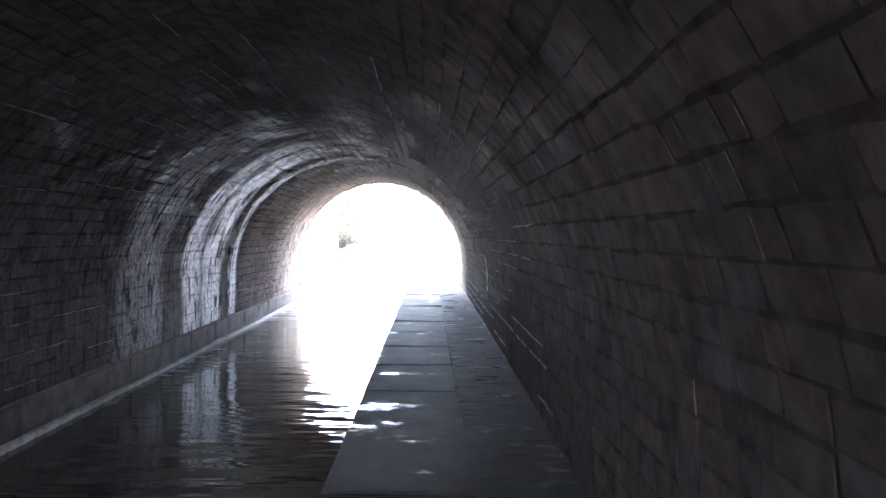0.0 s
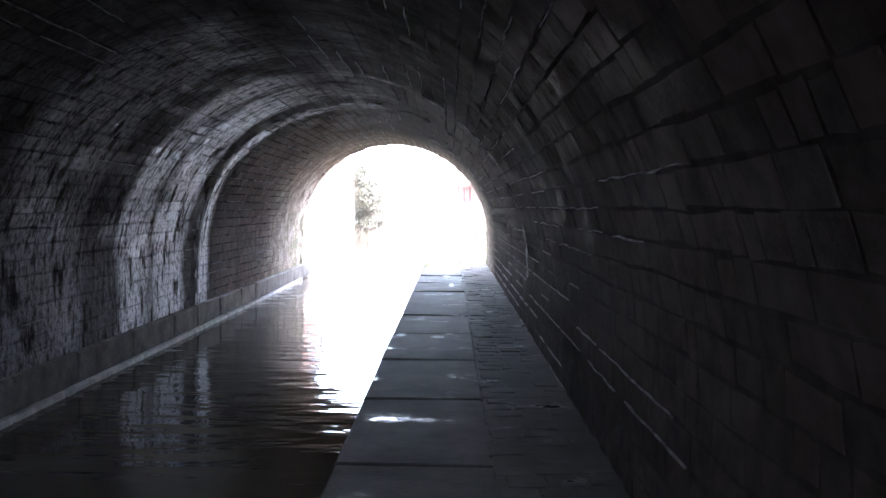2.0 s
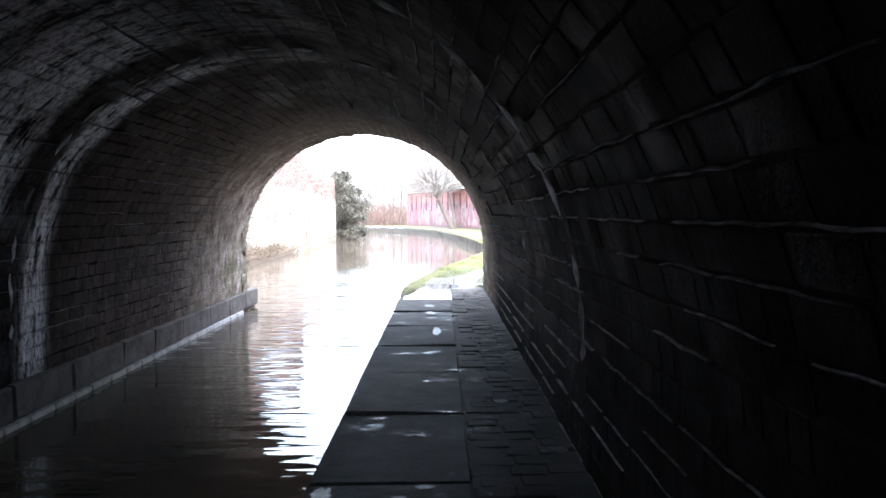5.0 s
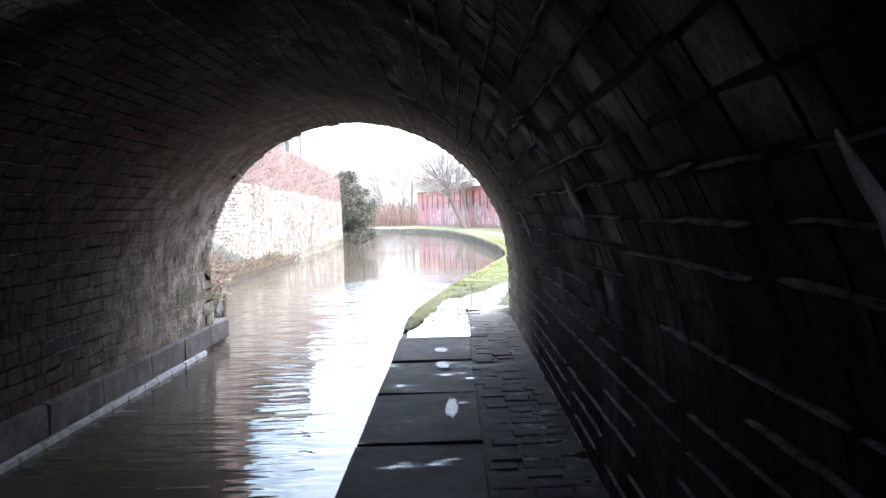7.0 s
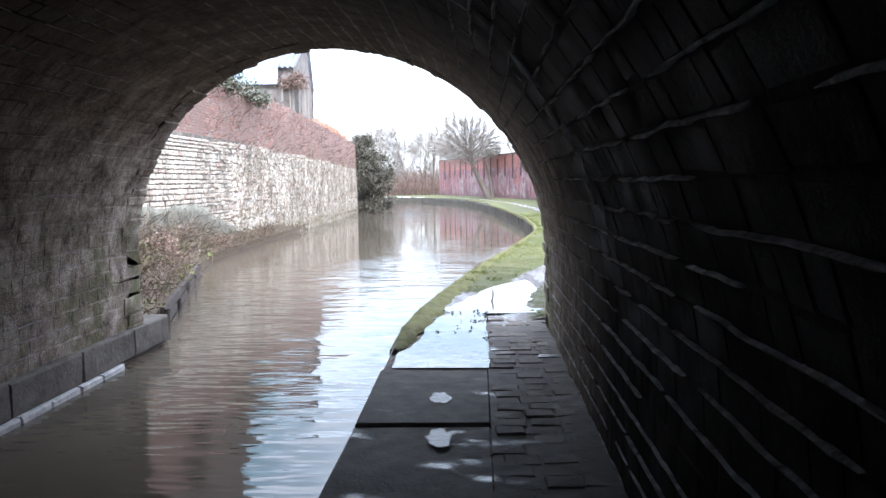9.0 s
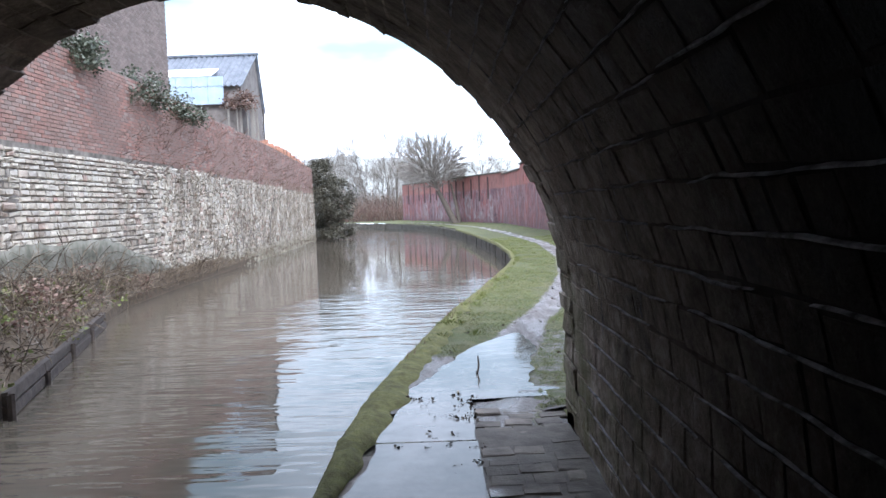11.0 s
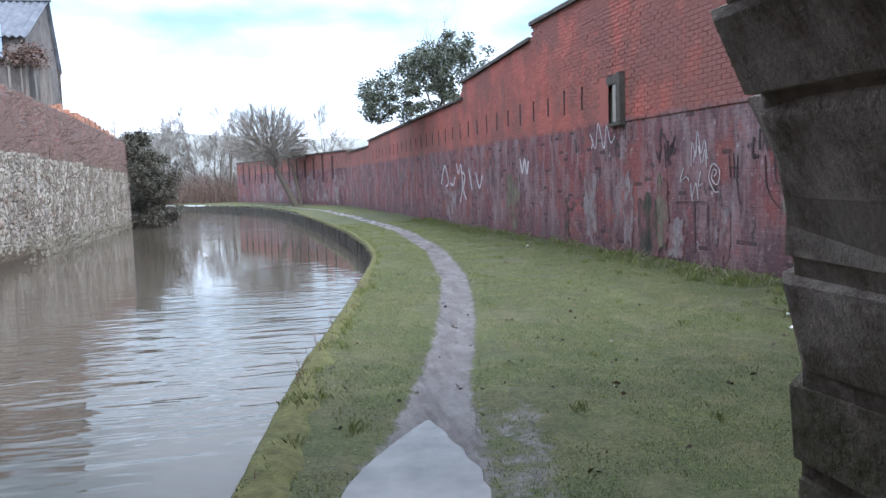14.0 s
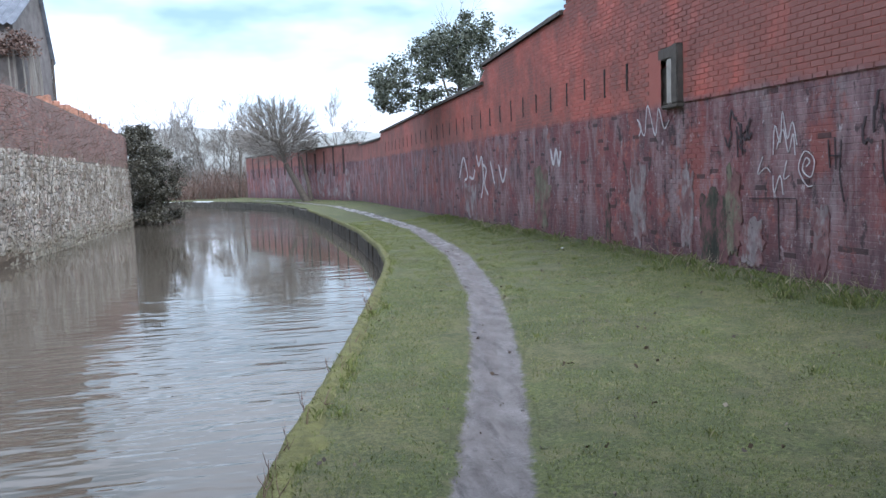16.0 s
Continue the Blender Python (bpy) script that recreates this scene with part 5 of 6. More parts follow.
shed = tagged(new("shed_building"), "old shed with grey corrugated roof and pale blue cladding", "building")
shed.location = (-8.9, 56.3, 0)
V, F = [], []
X0 = -9.0
for x in (X0, 0.0):
    V += [(x, -3.0, 0.3), (x, -3.0, 7.36), (x, 0.0, 9.2), (x, 1.15, 6.6), (x, 1.15, 0.3)]
F = [(0, 1, 6, 5), (3, 4, 9, 8), (5, 6, 7, 8, 9), (4, 3, 2, 1, 0)]
ob_from("wall", V, F, M_GREY_RENDER, shed, "stained grey gable wall")
for nm, ya, za, yb, zb in (("roof_front", -3.2, 7.28, 0.0, 9.26), ("roof_back", 1.25, 6.5, 0.0, 9.26)):
    V, F = [], []
    cols = 140
    for i in range(cols + 1):
        x = X0 + (0.15 - X0) * i / cols
        b = 0.045 * math.cos(i * math.pi / 2)
        V += [(x, ya, za + b), (x, yb, zb + b), (x, ya, za + b - 0.03), (x, yb, zb + b - 0.03)]
    for i in range(cols):
        a = 4 * i
        F += [(a, a + 1, a + 5, a + 4), (a + 2, a + 6, a + 7, a + 3), (a, a + 4, a + 6, a + 2)]
    F += [(0, 2, 3, 1), (4 * cols, 4 * cols + 1, 4 * cols + 3, 4 * cols + 2)]
    ob_from(nm, V, F, M_SHEET, shed, "corrugated sheet roof")
V, F = [], []
box(V, F, X0, 0.2, -0.12, 0.12, 9.25, 9.35)
ob_from("ridge_cap", V, F, M_SHEET, shed)
V, F = [], []
i0 = 0
for (x0, x1, ya, yb) in ((X0 + 0.1, -1.25, -3.22, -1.95),):
    za, zb = 7.78, 8.30
    V += [(x0, ya, za), (x1, ya, za), (x1, yb, zb), (x0, yb, zb), (x0, ya, za - 0.05), (x1, ya, za - 0.05), (x1, yb, zb - 0.05), (x0, yb, zb - 0.05)]
    F += [(0, 1, 2, 3), (4, 7, 6, 5), (0, 4, 5, 1), (1, 5, 6, 2), (2, 6, 7, 3), (3, 7, 4, 0)]
ob_from("rooflight", V, F, M_SKYLIGHT, shed, "white translucent rooflight strip")
for i in range(8):
    V, F = [], []
    x = -6.5 + 0.72 * i
    box(V, F, x, x + 0.70, -3.20, -3.12, 6.45, 7.72)
    ob_from("cladding_sheet", V, F, M_BLUE, shed, "pale blue sheet")
V, F = [], []
tube(V, F, [(0.06, 1.12, 6.7), (0.06, 1.12, 3.6)], [0.05, 0.05], 8)
ob_from("downpipe", V, F, M_DARK_STONE, shed, "dark downpipe")


# ---- vegetation ----
def stems(name, where, count, length, mat, seed, label, category, droop=0.3, radius=0.006, spread=0.5, out=(0, 0, 1), kids=2):
    """A tangle of thin branching stems; where(rng) gives each root."""
    rg = random.Random(seed)
    V, F = [], []
    for _ in range(count):
        p = Vector(where(rg))
        d = (Vector(out) + Vector((rg.uniform(-1, 1), rg.uniform(-1, 1), rg.uniform(-0.4, 0.6))) * spread).normalized()
        L = length * rg.uniform(0.4, 1.2)
        todo = [(p, d, L, radius * rg.uniform(0.7, 1.4), 0)]
        while todo:
            p, d, L, r, lv = todo.pop()
            pts = [p]
            for k in range(4):
                d = (d + Vector((rg.uniform(-1, 1), rg.uniform(-1, 1), rg.uniform(-1, 1))) * 0.22 - Vector((0, 0, droop * 0.25))).normalized()
                pts.append(pts[-1] + d * L / 4)
            tube(V, F, pts, [r, r * 0.9, r * 0.75, r * 0.6, r * 0.3], 3)
            if lv < 1:
                for _k in range(kids):
                    q = pts[rg.randrange(1, 4)]
                    e = (d + Vector((rg.uniform(-1, 1), rg.uniform(-1, 1), rg.uniform(-0.5, 0.8))) * 0.8).normalized()
                    todo.append((q, e, L * 0.5, r * 0.6, lv + 1))
    ob = ob_from(name, V, F, mat)
    return tagged(ob, label, category, kind="stuff")


def branches(base, way, length, radius, rg, levels, spread=0.6, rise=0.12, split=(3, 5), twig_len=0.5, least=0.004):
    """Limbs and twigs of a bare tree: two meshes' worth, and the twig ends."""
    wood, twig, ends = ([], []), ([], []), []
    todo = [(Vector(base), Vector(way).normalized(), length, radius, 0)]
    while todo:
        p, d, L, r, lv = todo.pop()
        pts, rad = [p], [r]
        steps = 5 if lv < 2 else 4
        for k in range(steps):
            d = (d + Vector((rg.uniform(-1, 1), rg.uniform(-1, 1), rg.uniform(-1, 1))) * 0.16 + Vector((0, 0, rise))).normalized()
            pts.append(pts[-1] + d * L / steps)
            rad.append(max(least, r * (1 - 0.55 * (k + 1) / steps)))
        V, F = wood if lv < 2 else twig
        tube(V, F, pts, rad, 7 if lv == 0 else (5 if lv < 2 else 3))
        if lv < levels:
            for _ in range(rg.randint(*split) + (2 if lv == levels - 1 else 0)):
                k = rg.randrange(2, steps + 1)
                e = (d + Vector((rg.uniform(-1, 1), rg.uniform(-1, 1), rg.uniform(-0.5, 0.9))) * spread).normalized()
                todo.append((pts[k], e, L * rg.uniform(twig_len - 0.1, twig_len + 0.15), rad[k] * 0.62, lv + 1))
        else:
            ends.append(pts[-1])
    return wood, twig, ends


def bare_tree(base, specs, levels, label, seed, spread=0.6, rise=0.12, split=(3, 5)):
    """specs: a trunk each, (way, length, radius)."""
    rg = random.Random(seed)
    tree = tagged(new("bare_tree"), label, "tree", group="bare winter trees")
    tree.location = base
    for way, length, radius in specs:
        wood, twig, _ = branches((0, 0, -0.2), way, length, radius, rg, levels, spread, rise, split, 0.56, 0.010)
        smooth(ob_from("trunk", *wood, M_BARK, tree))
        ob_from("crown", *twig, M_TWIG, tree)["kind"] = "stuff"
    return tree


def dome_tree(base, fork, centre, size, limbs, label, seed, least=0.011):
    """A bare tree whose limbs fan out from a fork to an even, rounded dome of twigs."""
    rg = random.Random(seed)
    tree = tagged(new("bare_tree"), label, "tree", group="bare winter trees")
    tree.location = base
    fork, centre = Vector(fork), Vector(centre)
    V, F = [], []
    bend = fork * 0.5 + Vector((rg.uniform(-.1, .1), 0, -0.1))
    tube(V, F, [(0, 0, -0.3), bend, fork], [0.26, 0.21, 0.16], 8)
    tube(V, F, [(0.25, 0.1, -0.3), bend + Vector((0.7, 0.1, 0.1)), fork + Vector((1.0, 0.2, 0.5))], [0.16, 0.13, 0.07], 7)
    smooth(ob_from("trunk", V, F, M_BARK, tree))
    V, F = [], []
    for q in range(limbs):
        a = 2.39996 * q
        up = -0.25 + 1.25 * (q + 0.5) / limbs
        flat = math.sqrt(max(0.0, 1 - up * up))
        way = Vector((math.cos(a) * flat * size[0], math.sin(a) * flat * size[0], up * size[1]))
        tip = centre + way * rg.uniform(0.8, 1.0)
        root = fork.lerp(centre, rg.uniform(0.0, 0.75)) + Vector((rg.uniform(-1, 1), rg.uniform(-1, 1), 0)) * 0.15
        mid = root.lerp(tip, 0.5) + Vector((0, 0, 0.12)) * rg.uniform(-1, 1)
        pts = [root.lerp(mid, u * 2) if u <= 0.5 else mid.lerp(tip, 2 * u - 1) for u in (0, 0.25, 0.5, 0.75, 1.0)]
        pts = [p + Vector((rg.uniform(-1, 1), rg.uniform(-1, 1), rg.uniform(-1, 1))) * 0.16 * (0 < k) for k, p in enumerate(pts)]
        tube(V, F, pts, [0.034, 0.028, 0.021, 0.015, least], 4)
        for _ in range(15):
            k = rg.choice((1, 2, 2, 3, 3, 3))
            p = pts[k].lerp(pts[k + 1], rg.random())
            d = ((p - centre).normalized() + (pts[k + 1] - pts[k]).normalized() + Vector((rg.uniform(-1, 1), rg.uniform(-1, 1), rg.uniform(-0.6, 1))) * 0.6).normalized()
            L = rg.uniform(0.5, 1.0) * (1.3 if k < 3 else 0.8)
            e = p + d * L * 0.5 + Vector((rg.uniform(-1, 1), rg.uniform(-1, 1), rg.uniform(-1, 1))) * 0.06
            f = p + d * L
            tube(V, F, [p, e, f], [least * 1.3, least, least * 0.7], 3)
            for _k in range(2):
                tube(V, F, [e, e + (d + Vector((rg.uniform(-1, 1), rg.uniform(-1, 1), rg.uniform(-0.4, 1))) * 0.7).normalized() * L * 0.5], [least, least * 0.6], 3)
    ob_from("crown", V, F, M_TWIG, tree)["kind"] = "stuff"
    return tree


dome_tree((1.3, 76.0, 0.05), (-1.35, 0.1, 2.5), (-1.85, 0.2, 4.2), (2.75, 2.75), 110, "leaning bare tree with a rounded crown by the wall", 61)
rg0 = random.Random(62)
for x, y, s in ((-5.0, 100, 1.0), (-8.0, 104, 1.1), (-11.5, 107, 0.9), (-15, 106, 1.0), (-2.0, 103, 0.85), (-18.5, 110, 1.1), (2.5, 108, 0.9), (-23, 109, 1.0), (-6.5, 112, 1.3), (-12, 115, 1.35), (-1, 116, 1.3), (6, 114, 1.2), (-28, 114, 1.2)):
    bare_tree((x, y, -0.05), (((rg0.uniform(-.2, .2), 0, 1), 4.4 * s, 0.16), ((rg0.uniform(-.5, .5), 0.2, 1), 3.6 * s, 0.12)), 4, "slender bare winter tree on the far bank", 63 + int(y * 3 + x), 0.85, 0.05, (4, 6))

# evergreen bush that overhangs the water at the end of the wall
rg = random.Random(71)
V, F = [], []
for _ in range(170):
    a, z = rg.uniform(0, 2 * math.pi), rg.uniform(-0.3, 4.1)
    rr = 1.35 * math.sqrt(max(0.05, 1 - ((z - 1.3) / 2.95) ** 2)) * rg.uniform(0.3, 1.1)
    leaves(V, F, rg, (-6.55 - 0.3 * max(0.0, z - 2.2) + rr * math.cos(a) * 0.95, 64.4 + rr * math.sin(a) * 1.6, z * 1.05), rg.uniform(0.25, 0.55), 130, 0.11, 0.8)
bush = tagged(new("evergreen_bush"), "dense dark evergreen bush overhanging the water", "bush")
ob_from("foliage", V, F, M_BUSH, bush)["kind"] = "stuff"
wood, twig, _ = branches((-6.9, 64.3, -0.2), (0.1, 0, 1), 2.6, 0.09, rg, 3, 0.7)
ob_from("trunk", *wood, M_BARK, bush)
ob_from("inner_wood", *twig, M_TWIG, bush)["kind"] = "stuff"

# broadleaf tree that leans over the brick wall
rg = random.Random(72)
oak = tagged(new("evergreen_tree"), "grey-green leafy tree leaning over the brick wall", "tree")
wood, twig, ends = branches((7.0, 50.5, 0.0), (-0.12, 0, 1), 4.3, 0.17, rg, 3, 0.75, 0.02, (4, 6))
smooth(ob_from("trunk", *wood, M_BARK, oak))
ob_from("inner_wood", *twig, M_TWIG, oak)["kind"] = "stuff"
V, F = [], []
for _ in range(170):
    u, v = rg.uniform(-1, 1), rg.uniform(-1, 1)
    cx_ = 5.6 + 2.2 * u
    top = 6.7 - 0.55 * max(0.0, 6.2 - cx_) - 0.25 * max(0.0, cx_ - 6.6)
    low = 3.55 + 0.2 * rg.random()
    z = low + (top - low) * rg.random() ** 0.8
    leaves(V, F, rg, (cx_, 50.2 + 1.7 * v, z), rg.uniform(0.2, 0.42), 95, 0.10, 0.7)
for e in ends:
    if e.z < 6.9:
        leaves(V, F, rg, e, 0.28, 24, 0.10)
ob_from("foliage", V, F, M_LEAF, oak)["kind"] = "stuff"

# red tarpaulin thrown over the far wall's top
V, F = [], []
for i in range(15):
    for j in range(11):
        u, v = i / 14, j / 10
        x = -6.86 - 0.55 * v
        z = top_l(31.7) + 0.03 + 0.42 * math.sin(math.pi * min(1.0, 0.15 + v)) * (0.25 + 0.75 * u) + 0.06 * noise.noise((u * 5, v * 5, 2))
        V.append((x, 31.0 + 1.15 * u + 0.05 * noise.noise((u * 4, v * 4, 8)), z))
for i in range(14):
    for j in range(10):
        a = i * 11 + j
        F.append((a, a + 11, a + 12, a + 1))
tarp = smooth(ob_from("tarpaulin", V, F, M_TARP))
tagged(tarp, "crumpled bright red tarpaulin draped over the wall", "tarpaulin")
tarp.modifiers.new("thickness", "SOLIDIFY").thickness = 0.006

# ivy and shrubs on the far wall's top
for cx_, cy_, cz_, r_, cnt in ((-6.95, 33.1, 4.85, 0.42, 16), (-6.95, 36.2, 4.55, 0.55, 22), (-7.0, 38.6, 4.45, 0.45, 16), (-7.0, 40.2, 4.25, 0.35, 10)):
    rg = random.Random(int(cy_ * 10))
    V, F = [], []
    for _ in range(cnt):
        leaves(V, F, rg, (cx_ + rg.uniform(-0.3, 0.35), cy_ + rg.uniform(-1, 1) * r_ * 1.5, cz_ + rg.uniform(-0.75, 0.55) * r_), 0.26, 70, 0.085, 0.9)
    ivy = tagged(new("ivy_clump"), "grey-green ivy clump spilling over the brick wall", "ivy", group="ivy on the wall")
    ob_from("foliage", V, F, M_LEAF, ivy)["kind"] = "stuff"
rg = random.Random(75)
V, F = [], []
for _ in range(26):
    leaves(V, F, rg, (-8.55 + rg.uniform(-1.3, 0.2), 53.3 + rg.uniform(-0.5, 1.0), 6.55 + rg.uniform(-0.35, 0.4)), 0.34, 60, 0.11, 0.8)
thatch = tagged(new("creeper"), "brown dead creeper hanging on the shed gable", "creeper")
ob_from("foliage", V, F, M_REDSTEM, thatch)["kind"] = "stuff"
V, F = [], []
for _ in range(34):
    y = 53.1 + rg.uniform(-0.2, 1.1)
    x = -8.5 + (rg.uniform(-1.1, 0) if y < 53.25 else rg.uniform(0, 0.1))
    tube(V, F, [(x, y, 6.5), (x + 0.03, y + rg.uniform(-.1, .1), 5.4), (x + 0.02, y + rg.uniform(-.15, .15), rg.uniform(4.0, 4.6))], [0.03, 0.035, 0.03], 4)
ob_from("dead_growth", V, F, M_TWIG, thatch, "pale dead creeper stalks")["kind"] = "stuff"


def on_wall(y0, y1, z0, z1, out=0.05):
    return lambda rg: (lambda y: (lerp_line(WALL_L, y) + out, y, rg.uniform(z0, z1)))(rg.uniform(y0, y1))


stems("dry_stems", on_wall(34.5, 61, 2.5, 4.3), 520, 0.45, M_REDSTEM, 81, "dry russet stems hanging over the old brick", "dead plants", 0.35, 0.007, 0.6, (0.45, 0, 0.35))
stems("dry_stems", on_wall(37, 62, 0.0, 2.4), 800, 0.6, M_STRAW, 82, "dead straw-coloured stems on the stone wall", "dead plants", 0.0, 0.006, 0.28, (0.06, 0, 1))
stems("dry_stems", lambda rg: (lambda y: (lerp_line(BANK_L, y) + rg.uniform(-0.35, 0.02), y, -0.35))(rg.uniform(33, 62)), 420, 0.55, M_STRAW, 83,
      "dead straw-coloured stems at the water's edge", "dead plants", 0.35, 0.005, 0.6, (0.25, 0, 0.8))


def bank_place(rg):
    y = rg.uniform(24.2, 34)
    xb = lerp_line(BANK_L, y)
    f = rg.random()
    x = xb - 0.05 + (-6.9 - xb) * f
    z_in = 0.05 + 0.42 * max(0.0, 1 - abs(y - 28) / 7)
    return (x, y, (-0.26 + (z_in * 0.7 + 0.26) * f / 0.35) if f < 0.35 else z_in * (0.7 + 0.3 * (f - 0.35) / 0.65))


stems("bank_scrub", bank_place, 1700, 0.36, M_BRAMBLE, 84, "matted dead stems and brambles on the far bank", "scrub", 0.95, 0.008, 0.9)
stems("bank_scrub", bank_place, 300, 0.5, M_TWIG, 85, "grey bramble stems on the far bank", "scrub", 0.7, 0.006, 0.9)
rg = random.Random(86)
V, F = [], []
for _ in range(60):
    p = bank_place(rg)
    leaves(V, F, rg, (p[0], p[1], p[2] + 0.06), 0.22, 26, 0.07, 0.5)
tagged(ob_from("bramble_leaves", V, F, M_BLADE), "sparse green bramble leaves among dead stems", "bramble", kind="stuff")
stems("sapling", lambda rg: (-6.6, 43.5 + rg.uniform(-1, 6), 0.2), 7, 2.2, M_TWIG, 87, "thin bare saplings against the stone wall", "sapling", -0.1, 0.014, 0.35, (0.15, 0.3, 1), 4)
stems("bramble_arches", bank_place, 260, 0.95, M_BRAMBLE, 96, "arching dead bramble canes on the far bank", "brambles", 0.85, 0.008, 0.7, (0, 0, 1), 3)
stems("bramble_arches", lambda rg: (rg.uniform(-6.85, -6.3), rg.uniform(31, 40), rg.uniform(-0.25, 0.1)), 220, 0.5, M_BRAMBLE, 97, "tangled dead growth at the foot of the stone wall", "brambles", 0.6, 0.007, 0.8, (0.2, 0, 0.8), 3)
rg = random.Random(98)
V, F = [], []
for _ in range(46):
    y = rg.uniform(24.5, 35)
    leaves(V, F, rg, (max(-6.75, lerp_line(BANK_L, y) - rg.uniform(0.1, 2.2)), y, rg.uniform(0.05, 0.5) if y < 33 else rg.uniform(-0.3, 0.3)), 0.3, 60, 0.06, 0.6)
tagged(ob_from("dead_leaves", V, F, M_REDSTEM), "brown dead leaves caught in the scrub", "dead leaves", kind="stuff")
# hedge and scrub on the far bend
stems("far_scrub", lambda rg: (rg.uniform(-26, 3), rg.uniform(100, 110), -0.1), 1100, 3.6, M_TWIG, 88, "grey leafless thicket on the far bend", "thicket", 0.0, 0.03, 0.4, (0, 0, 1), 4)
stems("far_scrub", lambda rg: (lambda y: (lerp_line(BANK_L, y) - rg.uniform(-0.3, 3.0), y, -0.1))(rg.uniform(67, 81)), 620, 2.3, M_TWIG, 90,
      "grey-brown leafless thicket along the water's edge", "thicket", 0.1, 0.018, 0.5, (0.15, 0, 1), 5)
stems("far_scrub", lambda rg: (rg.uniform(-24, -2), rg.uniform(96, 104), -0.1), 900, 2.8, M_REDSTEM, 100, "brown leafless undergrowth on the far bend", "thicket", 0.1, 0.022, 0.6, (0, 0, 1), 4)
rg = random.Random(89)
V, F = [], []
for _ in range(330):
    x = rg.uniform(-30, 4)
    leaves(V, F, rg, (x, rg.uniform(105, 114), rg.uniform(0.1, 2.6 + 1.6 * noise.noise((x * 0.25, 1, 1)))), 0.9, 46, 0.24, 0.8)
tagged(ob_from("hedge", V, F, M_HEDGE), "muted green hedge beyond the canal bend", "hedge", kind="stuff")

# timber edging of the far bank
edging = tagged(new("bank_edging"), "rotten timber edging along the far bank", "edging", kind="structure")
rg = random.Random(91)
for k in range(4):
    ya, yb = 24.75 + 1.5 * k, 24.75 + 1.5 * (k + 1) - 0.03
    pa, pb = Vector((lerp_line(BANK_L, ya) + 0.06, ya, -0.33)), Vector((lerp_line(BANK_L, yb) + 0.06, yb, -0.33))
    d = (pb - pa).normalized()
    for lift in (-0.06, 0.085):
        V, F = [], []
        block(V, F, (pa + pb) / 2 + Vector((0, 0, lift)), d, (0, 0, 1), (d.y, -d.x, 0), (pb - pa).length, 0.13, 0.03, 0.012, rg, 0.012, 0.04)
        ob_from("board", V, F, M_TIMBER, edging)
    V, F = [], []
    tube(V, F, [(pa.x + 0.05, pa.y, -0.9), (pa.x + 0.05, pa.y, -0.24 + rg.uniform(-.05, .05))], [0.045, 0.04], 7)
    ob_from("stake", V, F, M_TIMBER, edging)

# grass: blades over the verge, longer at the kerb and along the wall
rg = random.Random(92)
V, F = [], []


def blade(x, y, z, h, w):
    a = rg.uniform(0, 2 * math.pi)
    lean = rg.uniform(0.1, 0.8) * h
    u = Vector((math.cos(a), math.sin(a), 0))
    v = Vector((-u.y, u.x, 0)) * w
    i = len(V)
    p = Vector((x, y, z - 0.005))
    V.extend([p - v, p + v, p + u * lean * 0.4 + Vector((0, 0, h * 0.7)) + v * 0.6, p + u * lean + Vector((0, 0, h))])
    F.append((i, i + 1, i + 2))
    F.append((i, i + 2, i + 3))


for _ in range(260000):
    y = 22.95 + 27 * rg.random() ** 1.7
    xa, xb = lerp_line(BANK, y) + 0.03, lerp_line(WALL_R, y)
    x = rg.uniform(xa, xb)
    d = abs(x - lerp_line(TRAIL, y))
    bare = noise.noise((x * 1.3, y * 1.3, 9)) + 0.5 * noise.noise((x * 5, y * 5, 9))
    if worn_at(x, y) > rg.uniform(0.15, 0.75) or bare > 0.22:
        continue
    tall = 1 + 1.6 * max(0, 1 - (xb - x) / 0.9) * rg.random() + 0.9 * max(0, 1 - (x - xa) / 0.25)
    blade(x, y, lawn_z(x, y), rg.uniform(0.008, 0.026) * tall, 0.0022 + 0.0008 * (y - 22) / 5)
for _ in range(260):
    y = 25.5 + 24 * rg.random() ** 1.5
    xa, xb = lerp_line(BANK, y) + 0.05, lerp_line(WALL_R, y) - 0.03
    x = xb - abs(rg.gauss(0, 0.55)) if rg.random() < 0.6 else (xa + abs(rg.gauss(0, 0.12)) if rg.random() < 0.5 else rg.uniform(xa, xb))
    if x < xa or abs(x - lerp_line(TRAIL, y)) < 0.35:
        continue
    big = rg.uniform(0.5, 1.3) * (1.0 if xb - x < 0.8 else 0.55)
    for _k in range(34):
        px, py = x + rg.gauss(0, 0.06 * big), y + rg.gauss(0, 0.08 * big)
        blade(px, py, lawn_z(px, py), rg.uniform(0.05, 0.13) * big, 0.0028 + 0.0006 * (y - 22) / 5)
tagged(ob_from("grass_blades", V, F, M_BLADE), "short damp winter grass blades on the verge", "grass", kind="stuff")
stems("weed_stems", lambda rg: (lambda y: (lerp_line(WALL_R, y) - rg.uniform(0.03, 0.5), y, 0.08))(rg.uniform(27, 46)), 260, 0.26, M_STRAW, 93,
      "dead weed stems along the foot of the wall", "weeds", 0.3, 0.004, 0.7)
stems("weed_stems", lambda rg: (lambda y: (lerp_line(BANK, y) + rg.uniform(0.0, 0.12), y, 0.0))(rg.uniform(24, 34)), 26, 0.2, M_REDSTEM, 94,
      "dry dock stems on the kerb edge", "weeds", 0.0, 0.004, 0.3)

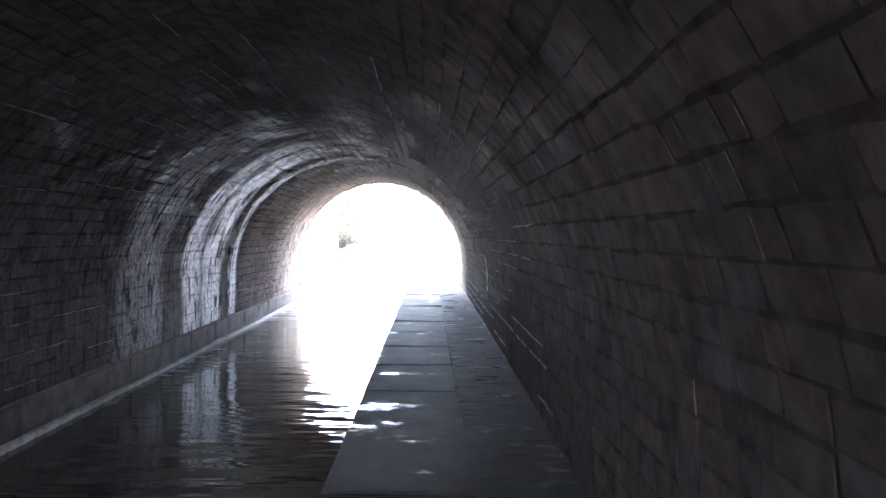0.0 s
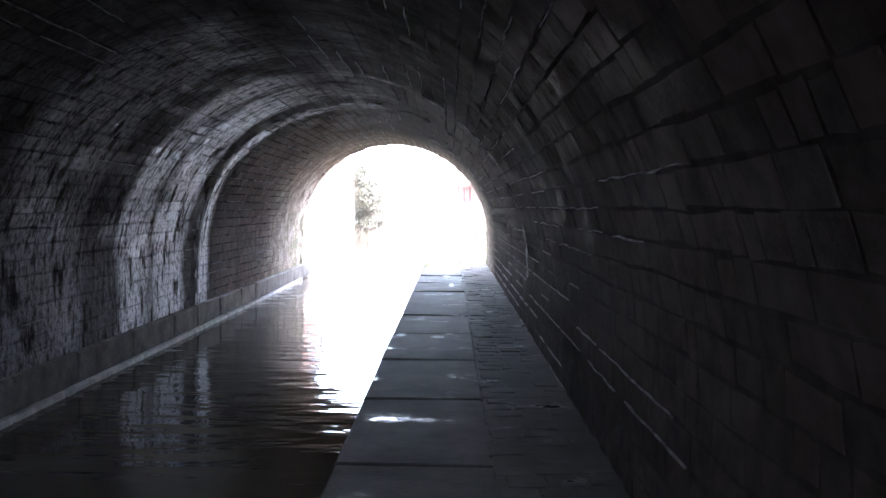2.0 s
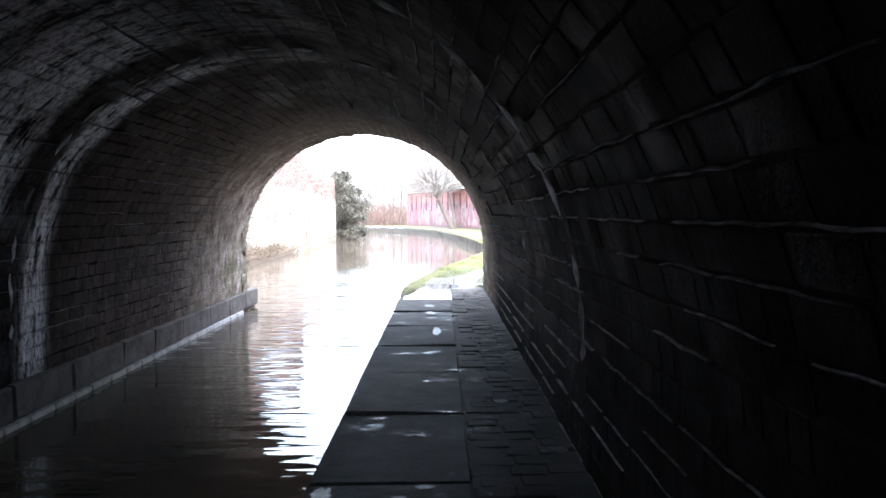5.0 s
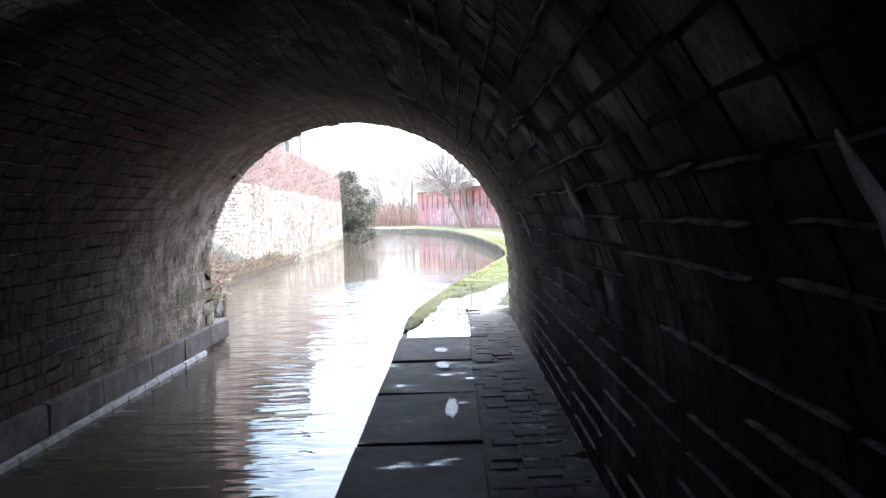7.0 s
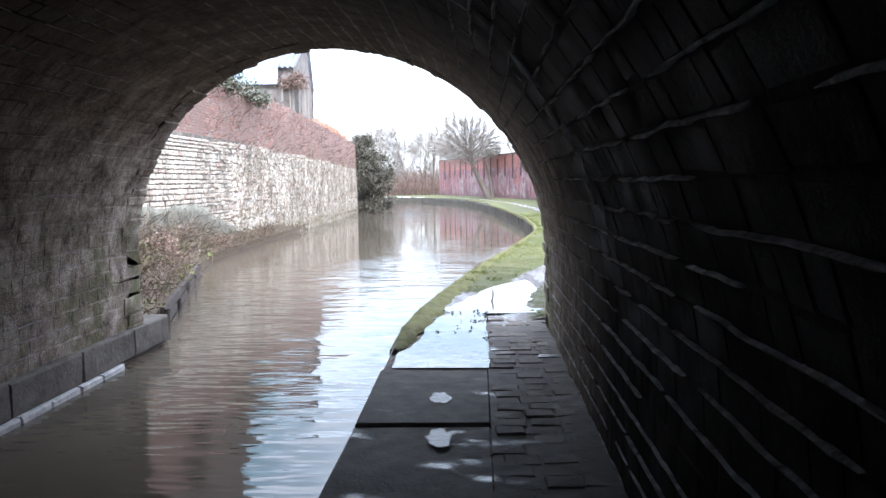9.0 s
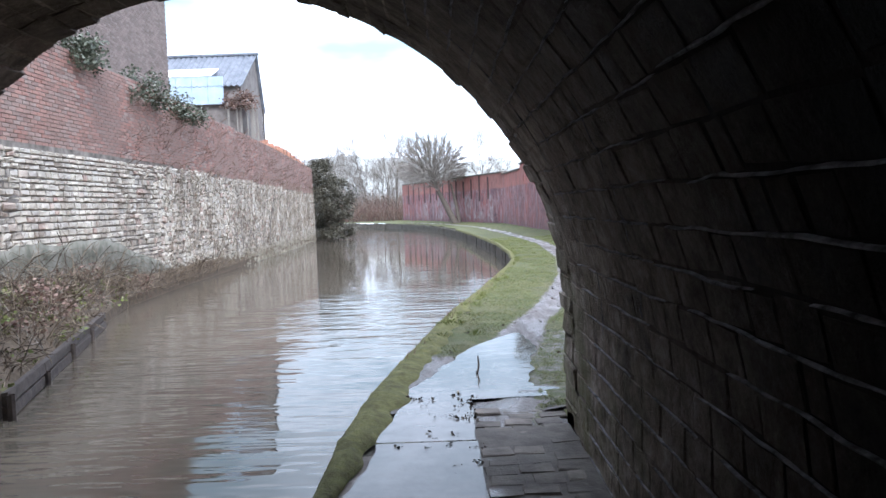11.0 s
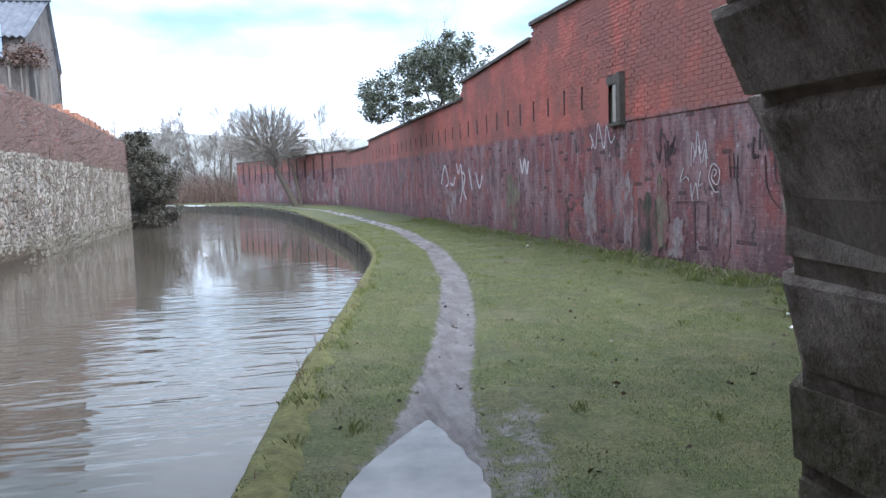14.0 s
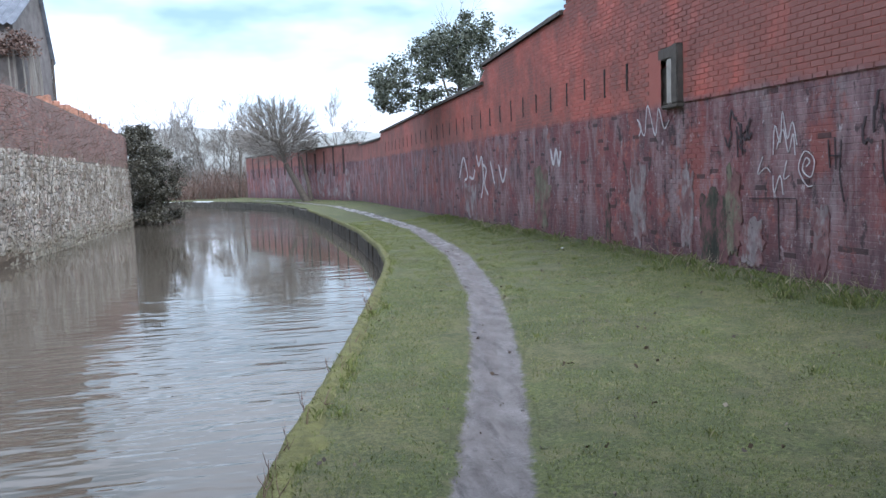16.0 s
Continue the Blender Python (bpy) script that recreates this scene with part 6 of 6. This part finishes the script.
# litter by the wall and stones in the grass
rg = random.Random(95)
for x, y in ((4.85, 27.9), (4.6, 27.2), (5.25, 28.5), (5.3, 37.3)):
    bm = bmesh.new()
    bmesh.ops.create_icosphere(bm, subdivisions=2, radius=0.03)
    for v in bm.verts:
        v.co *= 0.55 + 0.8 * rg.random()
        v.co.z *= 0.45
    me = bpy.data.meshes.new("litter")
    bm.to_mesh(me)
    bm.free()
    me.materials.append(M_LITTER)
    ob = new("litter", me)
    ob.location = (x, y, lawn_z(x, y) + 0.012)
    tagged(ob, "crumpled scrap of white litter on the grass", "litter", group="litter on the verge")
V, F = [], []
for k in range(9):
    a = Vector((5.0 + 0.06 * k + rg.uniform(-.05, .05), 27.5 + 0.14 * k, lawn_z(5.1, 27.9) + 0.02))
    tube(V, F, [a, a + Vector((rg.uniform(-.3, .3), rg.uniform(.2, .45), rg.uniform(0, .05)))], [0.008, 0.004], 4)
tagged(ob_from("fallen_twigs", V, F, M_TIMBER), "fallen dark twigs lying on the grass", "twigs", kind="stuff")

rg = random.Random(99)
V, F = [], []
for _ in range(260):
    y = 23.5 + 16 * rg.random() ** 1.3
    x = rg.uniform(lerp_line(BANK, y) + 0.15, lerp_line(WALL_R, y) - 0.05)
    leaves(V, F, rg, (x, y, lawn_z(x, y) + 0.018), 0.03, 2, rg.uniform(0.02, 0.05), 0.2)
tagged(ob_from("fallen_leaves", V, F, M_FALLEN), "small dark fallen leaves scattered over the grass", "leaves", kind="stuff")

# distant hill
V, F = [], []
for i in range(81):
    x = -320 + 8 * i
    h = 18 + 6 * noise.noise((x * 0.012, 0, 2)) + 2.2 * noise.noise((x * 0.07, 0, 4)) + 0.8 * noise.noise((x * 0.3, 0, 4))
    V += [(x, 260, -1), (x, 275, h * 0.8), (x, 300, h), (x, 380, -1)]
for i in range(80):
    for k in range(3):
        a = 4 * i + k
        F.append((a, a + 4, a + 5, a + 1))
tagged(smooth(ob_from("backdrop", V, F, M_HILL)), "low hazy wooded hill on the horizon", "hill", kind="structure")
